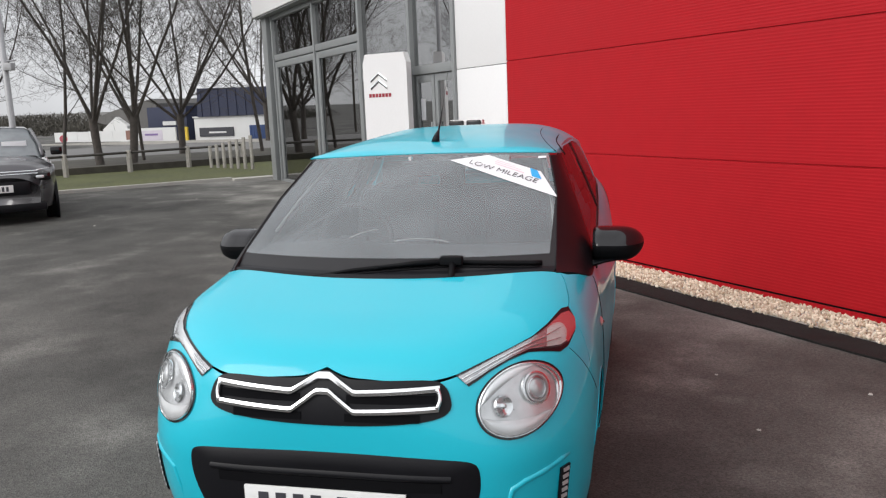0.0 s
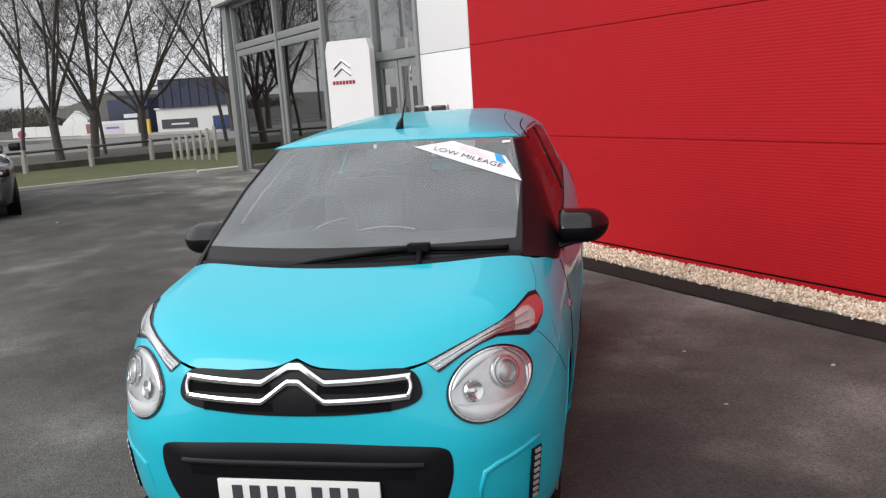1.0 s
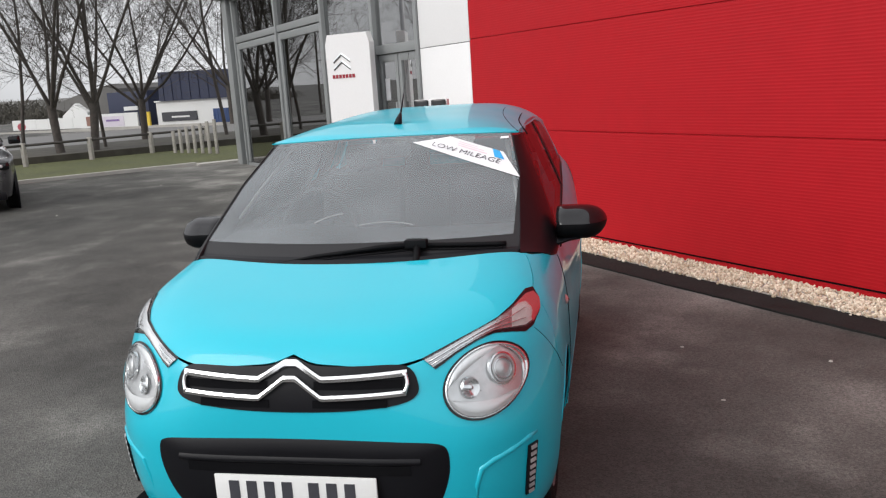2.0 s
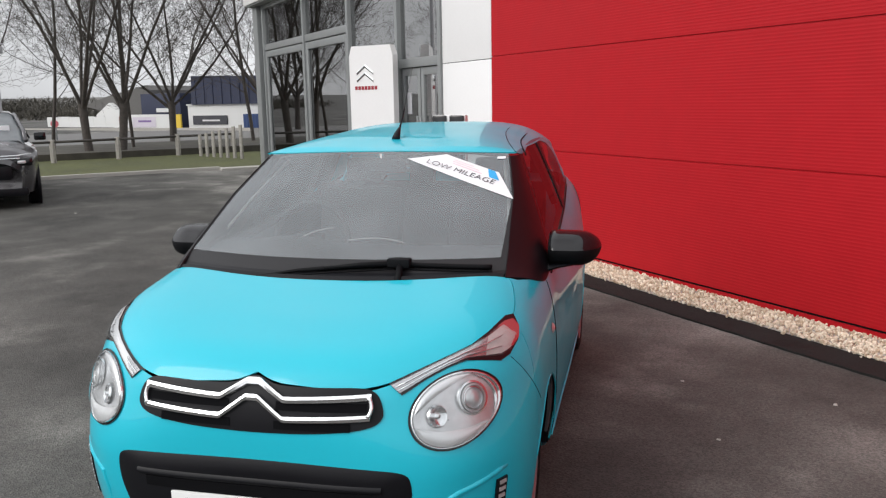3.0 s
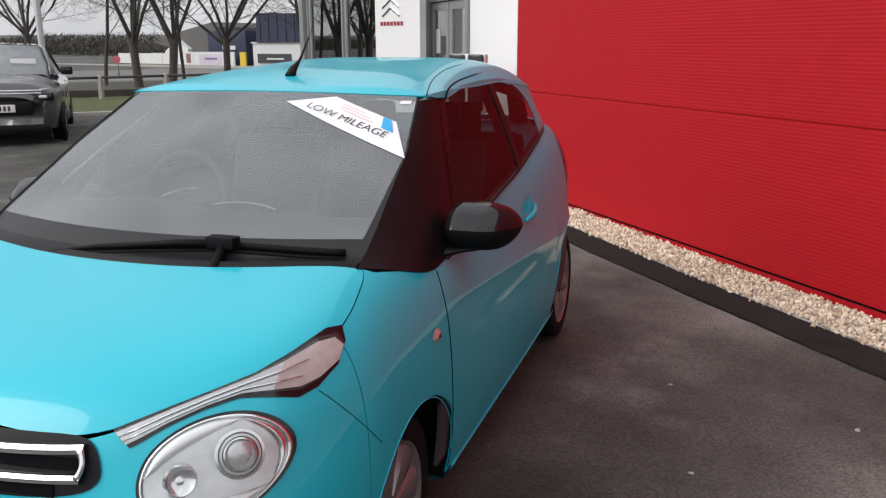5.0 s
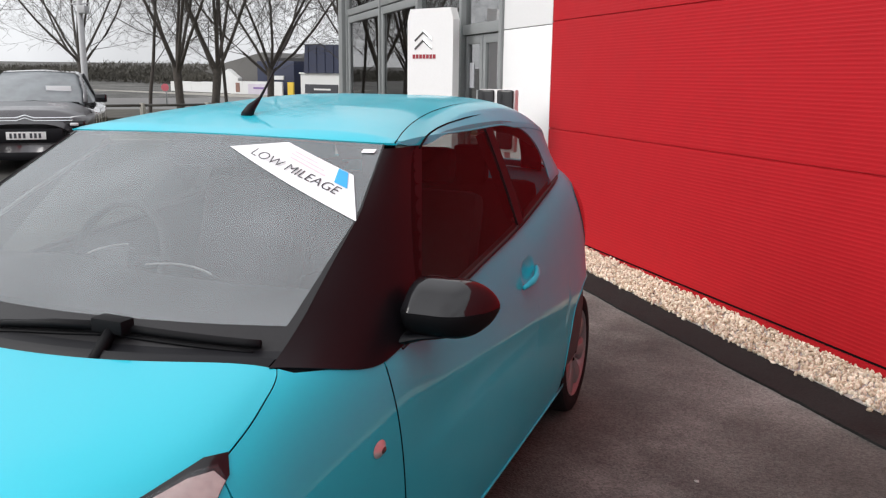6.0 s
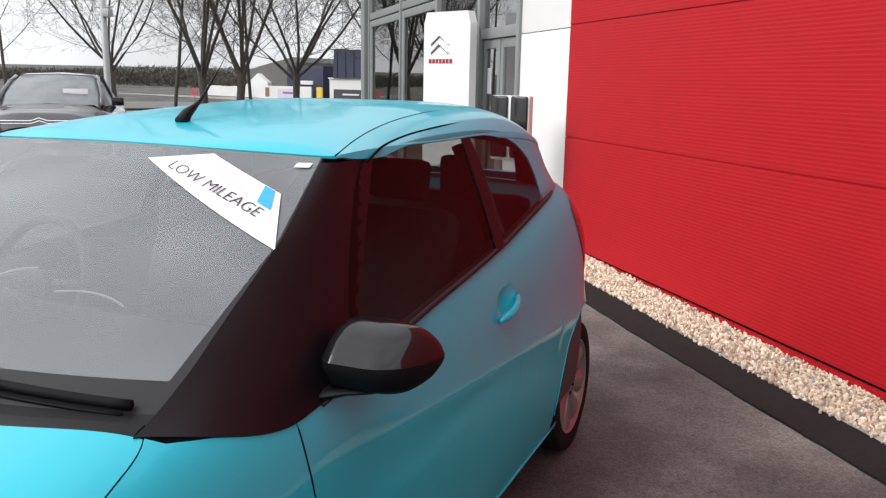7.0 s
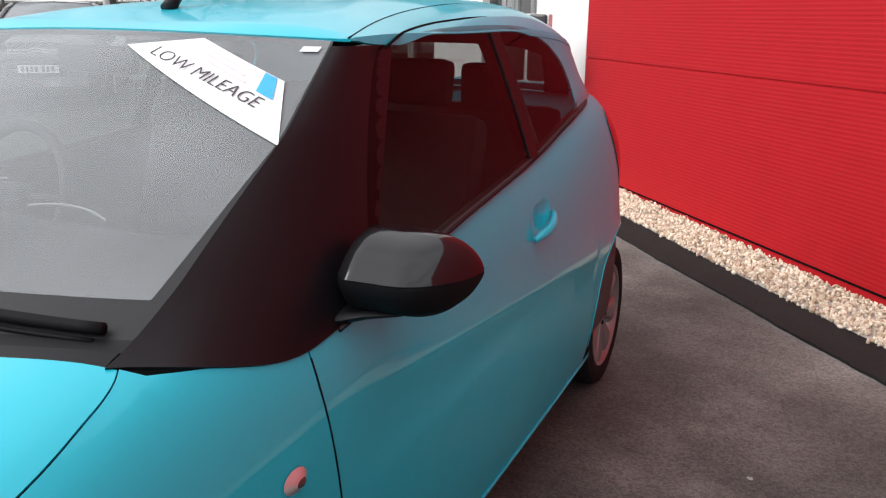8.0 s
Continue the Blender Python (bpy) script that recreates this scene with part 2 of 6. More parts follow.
def box(bm, x0, y0, z0, x1, y1, z1, bevel=0.0):
    made = bmesh.ops.create_cube(bm, size=1.0)["verts"]
    bmesh.ops.transform(bm, matrix=Matrix.Translation(((x0 + x1) / 2, (y0 + y1) / 2, (z0 + z1) / 2)) @ Matrix.Diagonal((abs(x1 - x0), abs(y1 - y0), abs(z1 - z0), 1)), verts=made)
    if bevel:
        edges = list({e for v in made for e in v.link_edges})
        bmesh.ops.bevel(bm, geom=edges, offset=bevel, segments=2, affect="EDGES", profile=0.6)
    return bm


def cube(x0, y0, z0, x1, y1, z1, bevel=0.0):
    return box(bmesh.new(), x0, y0, z0, x1, y1, z1, bevel)


def tube(path, radii, sides=8, caps=True):
    """A round bar along a path."""
    bm = bmesh.new()
    path = [Vector(p) for p in path]
    rows = []
    for i, p in enumerate(path):
        d = (path[min(i + 1, len(path) - 1)] - path[max(i - 1, 0)]).normalized()
        a = d.orthogonal().normalized() if i == 0 else (a - d * a.dot(d)).normalized()
        b = d.cross(a)
        r = radii[i] if isinstance(radii, (list, tuple)) else radii
        rows.append([bm.verts.new(p + r * (a * math.cos(2 * math.pi * k / sides) + b * math.sin(2 * math.pi * k / sides))) for k in range(sides)])
    for s, t in zip(rows, rows[1:]):
        for k in range(sides):
            bm.faces.new((s[k], s[(k + 1) % sides], t[(k + 1) % sides], t[k]))
    if caps:
        bm.faces.new(rows[0][::-1])
        bm.faces.new(rows[-1])
    return bm


def lathe(profile, sides=40, axis="x", closed=False):
    """Turns (along, radius) pairs round an axis."""
    rows = []
    for along, r in profile:
        row = []
        for k in range(sides):
            a = 2 * math.pi * k / sides
            row.append((along, r * math.cos(a), r * math.sin(a)) if axis == "x" else (r * math.cos(a), r * math.sin(a), along))
        rows.append(row)
    bm = sheet(rows, closed=True)
    bmesh.ops.recalc_face_normals(bm, faces=bm.faces)
    return bm


def rounded(points, n=6, tight=0.5):
    """A closed outline through few corners, rounded by corner cutting."""
    pts = [np.array(p, float) for p in points]
    for _ in range(n):
        out = []
        for i, p in enumerate(pts):
            q = pts[(i + 1) % len(pts)]
            k = 0.25 * tight * 2 if _ == 0 else 0.25
            out += [p + (q - p) * k, q + (p - q) * k]
        pts = out
        if len(pts) > 90:
            break
    return pts


def inside_rings(outline, rings=6, centre=None):
    """Rings of 2D points from an outline to its middle."""
    o = np.array(outline)
    c = o.mean(axis=0) if centre is None else np.array(centre)
    return [[c + (p - c) * f for p in o] for f in np.linspace(1, 0.02, rings)]


def patch(outline, to_space, rings=6, centre=None, lift=lambda f: 0.0):
    """A skin patch: an outline in a panel's own two numbers, laid on the body by to_space(a, b, lift)."""
    rows = inside_rings(outline, rings, centre)
    fs = np.linspace(1, 0.02, rings)
    bm = sheet([[to_space(p[0], p[1], lift(f)) for p in row] for row, f in zip(rows, fs)], closed=True)
    bm.faces.new([v for v in bm.verts][-len(outline):])
    bmesh.ops.recalc_face_normals(bm, faces=bm.faces)
    return bm


def mirrored(bm):
    b2 = bm.copy()
    bmesh.ops.transform(b2, matrix=Matrix.Diagonal((-1, 1, 1, 1)), verts=b2.verts)
    bmesh.ops.reverse_faces(b2, faces=b2.faces)
    return b2


def words(text, size, m, material, parent, name="lettering", spread=1.0):
    """Built-in lettering turned into a thin mesh."""
    c = bpy.data.curves.new(name, "FONT")
    c.offset = -0.0009
    c.body, c.size, c.extrude, c.align_x, c.align_y, c.space_character = text, size, 0.0008, "CENTER", "CENTER", spread
    tmp = new(name, c)
    me = bpy.data.meshes.new_from_object(tmp.evaluated_get(bpy.context.evaluated_depsgraph_get()))
    bpy.data.objects.remove(tmp)
    me.materials.clear()
    me.materials.append(material)
    ob = new(name, me)
    ob.parent = parent
    ob.matrix_local = m
    return ob


# ---- the small car's form: x across, y from nose to tail, z up ----
def curve(ys, vs):
    """A smooth-enough profile through a few key values."""
    ys, vs = np.array(ys, float), np.array(vs, float)
    slope = np.gradient(vs, ys)

    def at(y):
        y = np.clip(np.asarray(y, float), ys[0], ys[-1])
        i = np.clip(np.searchsorted(ys, y) - 1, 0, len(ys) - 2)
        h = ys[i + 1] - ys[i]
        t = (y - ys[i]) / h
        return ((1 + 2 * t) * (1 - t) ** 2 * vs[i] + t * (1 - t) ** 2 * h * slope[i]
                + t * t * (3 - 2 * t) * vs[i + 1] + t * t * (t - 1) * h * slope[i + 1])
    return at


WAIST = curve([0, 0.95, 1.5, 2.1, 2.8, 3.46], [0.797, 0.797, 0.80, 0.805, 0.805, 0.80])
DECK = curve([0, 0.1, 0.2, 0.35, 0.5, 0.62, 0.73, 1.03, 1.57, 2.22, 2.72, 3.46],
             [0.885, 0.889, 0.898, 0.926, 0.955, 0.978, 0.998, 1.052, 1.105, 1.117, 1.165, 1.19])
BELT = curve([0.70, 0.80, 0.96, 1.04, 1.15, 1.57, 2.22, 2.72, 3.3], [0.972, 0.951, 0.931, 0.922, 0.928, 0.975, 1.036, 1.104, 1.16])
ROOF = curve([1.38, 1.64, 2.0, 2.5, 2.9, 3.2], [1.395, 1.437, 1.466, 1.484, 1.464, 1.41])
ROOFDROP = curve([1.38, 1.7, 2.0, 2.6, 3.2], [0.017, 0.055, 0.079, 0.102, 0.12])
SHUT = curve([0.40, 0.50, 0.58, 0.66, 0.70, 0.73, 0.748], [0.703, 0.703, 0.698, 0.683, 0.674, 0.663, 0.652])
NOSE, TAIL = 0.6, 2.8


def bulk(y, z):
    up = np.clip((z - 0.6) / (DECK(y) - 0.6), 0, 1)
    down = np.clip((0.6 - z) / 0.5, 0, 1)
    return (1 - np.maximum(up, down) ** 2.5) ** 0.3


def blunt(z):
    """How square the plan is: the bumper more than the bonnet."""
    t = np.clip((0.74 - z) / 0.22, 0, 1)
    return 3 + 1.6 * t * t * (3 - 2 * t)


def side_x(y, z):
    """Half width of the lower body at y, z, with the swage along the door."""
    u = np.clip((NOSE - y) / NOSE, 0, 1) ** 2 + np.clip((y - TAIL) / 0.66, 0, 1) ** 4
    x = WAIST(y) * np.maximum(bulk(y, z) - u, 0) ** (1 / blunt(z))
    lean = np.clip((y - 0.95) / 0.35, 0, 1)
    up = np.clip((z - 0.6) / (DECK(y) - 0.6), 0, 1)
    flat = WAIST(y) * np.maximum((1 - up ** 4) ** 0.3 - u, 0) ** (1 / blunt(z)) - 0.085 * np.clip(z - 0.62, 0, 1)
    x = np.where(z > 0.6, x + (flat - x) * lean * lean * (3 - 2 * lean), x)
    crest = 0.645 + 0.087 * (2.75 - y)
    fade = np.clip((y - 1.05) / 0.5, 0, 1) * np.clip((3.1 - y) / 0.4, 0, 1)
    d = z - crest
    return x + fade * (0.0035 * np.exp(-(d / 0.030) ** 2) - 0.0055 * np.exp(-((d + 0.075) / 0.065) ** 2))


def nose_y(x, z):
    """Front of the body at x, z."""
    y = np.full(np.broadcast(np.asarray(x, float), np.asarray(z, float)).shape, 0.1)
    for _ in range(12):
        u = np.clip(bulk(y, z) - np.abs(x / 0.797) ** blunt(z), 0, 1) ** 0.5
        y = 0.5 * y + 0.5 * NOSE * (1 - u)
    return y


def deck_z(x, y):
    """Top of the bonnet and wings at x, y."""
    u = np.clip((NOSE - y) / NOSE, 0, 1) ** 2
    f = np.clip(np.abs(x / WAIST(y)) ** 3 + u, 0, 1)
    return 0.6 + (1 - f ** (1 / 0.3)) ** 0.4 * (DECK(y) - 0.6)


def screen_y(x, z):
    """Windscreen."""
    return 0.70 + (z - 1.0) * 1.765 + 0.3 * x * x


def glass_x(y, z):
    """Side of the cabin above the belt line."""
    return (0.76 - 0.36 * (z - 0.95) - 0.14 * (z - 0.95) ** 2) * np.maximum(1 - np.clip((y - 2.7) / 0.6, 0, 1) ** 3, 0) ** (1 / 3)


def roof_z(x, y):
    return ROOF(y) - ROOFDROP(y) * np.abs(x / 0.575) ** 4.6


# ---- the turquoise hatchback ----
def ray_radius(f):
    """Outermost root of f(r) > 0 inside, by halving."""
    lo, hi = np.zeros_like(f(0.0)) + 0.02, np.zeros_like(f(0.0)) + 1.2
    for _ in range(36):
        mid = (lo + hi) / 2
        inside = f(mid) > 0
        lo, hi = np.where(inside, mid, lo), np.where(inside, hi, mid)
    return (lo + hi) / 2


def wrap(phi, z):
    """Front of the body round the plan: phi 0 ahead, 90 degrees to the side."""
    s, c = np.abs(np.sin(phi)), np.cos(phi)
    r = ray_radius(lambda r: bulk(NOSE - r * c, z) - np.clip(r * c / NOSE, 0, 9) ** 2 - (r * s / 0.797) ** blunt(z))
    return np.stack([r * np.sin(phi), NOSE - r * c, z + 0 * r], -1)


def across(y, alpha):
    """Skin of the lower body at y, seen from the car's axis at the angle alpha above level."""
    ca, sa = np.cos(alpha), np.sin(alpha)
    r = ray_radius(lambda r: side_x(y, 0.6 + r * sa) - r * ca - 1e-4)
    return np.stack([r * ca, y + 0 * r, 0.6 + r * sa], -1)


def on_nose(x, z, lift):
    y = float(nose_y(np.float64(x), np.float64(z)))
    e = 0.004
    gx = (float(nose_y(np.float64(x + e), np.float64(z))) - y) / e
    gz = (float(nose_y(np.float64(x), np.float64(z + e))) - y) / e
    n = Vector((-gx, 1, -gz)).normalized()
    return Vector((x, y, z)) - n * lift


def on_cabin(y, z, lift):
    return Vector((float(glass_x(np.float64(y), np.float64(z))) + lift, y, z + lift * 0.4))


def on_flank(y, z, lift):
    return Vector((float(side_x(np.float64(y), np.float64(z))) + lift, y, z))


ARCHES = ((0.760, 0.285, 0.322), (3.085, 0.285, 0.370))
LIP = curve([0, 6, 14, 33, 38, 48, 62, 71, 80], [0.818, 0.797, 0.789, 0.789, 0.802, 0.836, 0.868, 0.886, 0.906])


def low_edge(y, floor):
    z = floor
    for cy, cz, r in ARCHES:
        if abs(y - cy) < r:
            z = max(z, cz + math.sqrt(r ** 2 - (y - cy) ** 2))
    return z


hatch = thing("hatchback_car", "small turquoise three-door hatchback with black pillars and mirrors", "car")


def both(name, bm, material, label="", parent=None):
    """A part on the car's far side and its mirror image on the other."""
    a = part(name, bm.copy(), material, parent or hatch, label)
    b = part(name, mirrored(bm), material, parent or hatch, label)
    bm.free()
    return a, b


def door_slant(z):
    """The door's front edge leans back towards the sill."""
    return 0.10 * np.clip(0.86 - z, 0, 0.5)


def dish(y, z):
    """The finger hollow behind the door handle."""
    return 0.015 * np.clip(1 - ((y - 2.150) / 0.080) ** 2 - ((z - 0.893 - 0.12 * (y - 2.15)) / 0.036) ** 2, 0, 1) ** 0.6


def build_shell():
    # nose and bumper skin
    phis = np.radians(np.linspace(-80, 80, 107))
    rows = []
    for f in np.linspace(0, 1, 40):
        top = LIP(np.abs(np.degrees(phis)))
        z = 0.20 + (top - 0.006 - 0.20) * f
        rows.append(wrap(phis, z).tolist())
    nose = part("front_bumper", thick(sheet(rows), 0.006), TEAL, hatch)
    # bonnet
    us = np.linspace(-1, 1, 61)
    lipφ = np.radians(us * 79.5)
    front = wrap(lipφ, LIP(np.abs(np.degrees(lipφ))))
    front_x, front_y = front[:, 0], front[:, 1] + 0.004
    rear_x, rear_y = us * 0.652, 0.62 + 0.125 * np.abs(us) ** 2.2
    rows = []
    for f in np.linspace(0, 1, 40):
        x, y = front_x + (rear_x - front_x) * f, front_y + (rear_y - front_y) * f
        x = x * (float(SHUT(y[-1])) - 0.0014) / x[-1]
        z = deck_z(x, y)
        if f == 0:
            z = np.minimum(z, front[:, 2] + 0.004)
        rows.append(np.stack([x, y, z], -1).tolist())
    part("bonnet", thick(sheet(rows), 0.006), TEAL, hatch)
    # front wings
    ys = np.concatenate([np.linspace(0.455, 0.748, 17), np.linspace(0.765, 1.026, 14)])
    cols = []
    for y in ys:
        xin = float(SHUT(y)) + 0.0014 if y < 0.748 else float(np.interp(y, [0.748, 0.765, 0.80, 0.84, 0.96, 1.04], [0.653, 0.682, 0.700, 0.716, 0.745, 0.751]))
        zin = float(deck_z(np.float64(xin), np.float64(y)))
        zlow = low_edge(y, 0.22)
        a1 = math.atan2(zlow - 0.6, float(side_x(np.float64(y), np.float64(zlow))))
        a0 = math.atan2(zin - 0.6, xin)
        cols.append(np.linspace(a0, a1, 26))
    rows = []
    for k in range(26):
        a = np.array([c[k] for c in cols])
        y = ys.copy()
        p = across(y, a)
        for _ in range(4):  # the wing starts where the bumper ends
            y = ys + (NOSE - p[:, 0] / math.tan(math.radians(80.3)) - 0.455) * np.clip(1 - (ys - 0.455) / 0.29, 0, 1)
            y = y + door_slant(p[:, 2]) * np.clip((y - 0.76) / 0.266, 0, 1)
            p = across(y, a)
        if k == 0:  # along the bonnet's shut line
            x = np.where(y < 0.748, SHUT(y) + 0.0014, p[:, 0])
            p = np.stack([x, y, np.where(y < 0.748, deck_z(x, y), p[:, 2])], -1)
        rows.append(p.tolist())
    both("front_wing", thick(sheet(rows), 0.006), TEAL)
    # doors
    ys = np.concatenate([np.linspace(1.031, 2.02, 40), np.linspace(2.03, 2.2398, 34)])
    rows = []
    for f in np.linspace(0, 1, 90):
        z = 0.238 + (BELT(ys) - 0.238) * f
        y = ys + door_slant(z) * np.clip((2.0 - ys) / 0.969, 0, 1)
        rows.append(np.stack([side_x(y, z) - dish(y, z), y, z], -1).tolist())
    both("door", thick(sheet(rows), 0.006), TEAL)
    # rear quarters with the pillar behind the window
    ys = np.concatenate([np.linspace(2.2402, 2.80, 24), np.linspace(2.82, 3.46, 30)])
    rows = []
    for f in np.linspace(0, 1, 34):
        low = np.array([low_edge(y, 0.238) for y in ys])
        z = low + (BELT(ys) - low) * f
        rows.append(np.stack([side_x(ys, z), ys, z], -1).tolist())
    both("rear_quarter", thick(sheet(rows), 0.006), TEAL)
    # pillar at the back, above the belt
    rows = []
    for f in np.linspace(0, 1, 26):
        row = []
        for s in np.linspace(0, 1, 18):
            z0 = 1.104 + 0.292 * f
            y0 = float(WINDOW_BACK(z0))
            y1 = 3.20 - 0.45 * max(0, z0 - 1.1)
            y = y0 + (y1 - y0) * s
            zlo, zhi = float(BELT(y)), float(roof_z(0.575, np.float64(y))) + 0.002
            z = zlo + (zhi - zlo) * (z0 - 1.104) / 0.292
            z = min(zhi, z + (z0 - z) * max(0.0, 1 - 3 * s))
            blend = max(0.0, 1 - (z - zlo) / 0.10)
            x = float(glass_x(np.float64(y), np.float64(z))) * (1 - blend ** 2) + float(side_x(np.float64(y), np.float64(zlo))) * blend ** 2
            row.append((x, y, z))
        rows.append(row)
    both("rear_pillar", thick(sheet(rows), 0.006), TEAL)
    # tailgate closes the back
    rows = []
    for f in np.linspace(0, 1, 16):
        z = 1.13 + 0.262 * f
        yb = 3.20 - 0.45 * max(0, z - 1.1)
        half = float(glass_x(np.float64(yb), np.float64(z))) - 0.004
        rows.append([(half * s, yb + 0.09 * (1 - s * s), 1.12 + (float(roof_z(0.575 * s, np.float64(min(yb, 3.2)))) - 0.006 - 1.12) * f) for s in np.linspace(-1, 1, 21)])
    gate = part("tailgate", thick(sheet([rows[0], rows[1]]), 0.006), TEAL, hatch)
    part("spoiler", thick(sheet(rows[-5:]), 0.006), TEAL, gate)
    part("header_trim", sheet([[(x * 0.97, y - 0.02, z - 0.006) for x, y, z in r] for r in rows[-6:]]), TRIM_DARK, gate)
    for k in (0, 1):
        part("gate_edge", thick(sheet([r[:3] if k else r[-3:] for r in rows[1:-4]]), 0.006), GLOSS_BLACK, gate)
    pane_back = part("rear_window", sheet([r[2:-2] for r in rows[1:-4]]), SIDE_GLASS, gate, "tinted rear window")
    pane_back.visible_shadow = False
    # roof, its edge turning down over the side windows
    rows = []
    for y in np.linspace(0, 1, 64):
        row, drop = [], []
        for s in np.linspace(-1, 1, 61):
            x = 0.582 * s
            edge0 = 1.398 + 0.066 * s * s
            yy = edge0 + (3.075 + 0.09 * (1 - s * s) - edge0) * y
            xw = s * (float(glass_x(np.float64(yy), roof_z(0.582, np.float64(yy)))) + 0.003)
            zz = float(roof_z(x, np.float64(yy)))
            if y == 0:  # the front edge lies on the glass
                yy -= 0.012 * (1 - s ** 4)
                zz = 1.0 + (yy - 0.70 - 0.3 * xw * xw) / 1.765 + 0.003
            row.append((xw, yy, zz))
        _, ye, ze = row[-1]
        foot = min(float(RAIL(ye)), ze - 0.002) if ye < 2.56 else ze - 0.012
        foot = ze - 0.002 + (foot - ze + 0.002) * min(1.0, max(0.0, (ye - 1.45) / 0.07))
        for f in np.linspace(0, 1, 7)[1:]:
            z = ze + (foot - ze) * f
            drop.append((float(glass_x(np.float64(ye), np.float64(z))) + 0.003, ye, z))
        rows.append([(-x, q, z) for x, q, z in drop[::-1]] + row + drop)
    part("roof", thick(sheet(rows), 0.006), TEAL, hatch)
    # black inner skin seen in the gaps
    rows = []
    ys = np.linspace(0.76, 3.3, 90)
    for f in np.linspace(0, 1, 14):
        low = np.array([low_edge(y, 0.26) for y in ys])
        z = low + (BELT(ys) - 0.012 - low) * f
        rows.append(np.stack([side_x(ys, z) - 0.018, ys, z], -1).tolist())
    both("inner_skin", sheet(rows), LINER)
    rows = []
    for y in np.linspace(0.12, 0.70, 24):
        half = float(np.interp(y, [0.12, 0.3, 0.5, 0.7], [0.40, 0.58, 0.66, 0.70]))
        rows.append([(half * s, y, float(deck_z(np.float64(half * s), np.float64(y))) - 0.018) for s in np.linspace(-1, 1, 21)])
    part("inner_deck", sheet(rows), LINER, hatch)
    part("floor_pan", cube(-0.70, 0.12, 0.19, 0.70, 3.36, 0.25, 0.02), LINER, hatch)


WINDOW_BACK = curve([1.08, 1.096, 1.115, 1.168, 1.23, 1.30, 1.350, 1.378, 1.40], [2.60, 2.675, 2.725, 2.757, 2.766, 2.735, 2.645, 2.53, 2.37])
RAIL = curve([1.44, 1.52, 1.60, 1.66, 1.72, 1.79, 1.88, 2.05, 2.28, 2.42, 2.52, 2.60], [1.374, 1.3685, 1.364, 1.3625, 1.368, 1.377, 1.384, 1.3885, 1.388, 1.380, 1.369, 1.352])
WINDOW = [(1.22, 0.945), (1.57, 0.980), (2.22, 1.042), (2.62, 1.090), (2.74, 1.105), (2.80, 1.18), (2.79, 1.29), (2.70, 1.365),
          (2.50, 1.396), (2.25, 1.40), (1.98, 1.398), (1.75, 1.385), (1.58, 1.372), (1.48, 1.30), (1.32, 1.12)]


FOOT = curve([0.66, 0.748, 0.80, 0.87, 0.933, 0.98, 1.02, 1.09, 1.25], [0.992, 0.980, 0.968, 0.947, 0.929, 0.919, 0.916, 0.921, 0.938])
FOOT_X = curve([0.66, 0.748, 0.80, 0.87, 0.933, 0.98, 1.02, 1.09, 1.25], [0.60, 0.652, 0.696, 0.730, 0.749, 0.756, 0.759, 0.760, 0.757])
PILLAR_BLACK = surface("pillar_film", (0.007, 0.0062, 0.008), 0.40, vary=0.15, grain=300, spec=0.24)
BORDER = surface("ceramic_border", (0.017, 0.0165, 0.018), 0.42, vary=0.15, grain=120, spec=0.28)


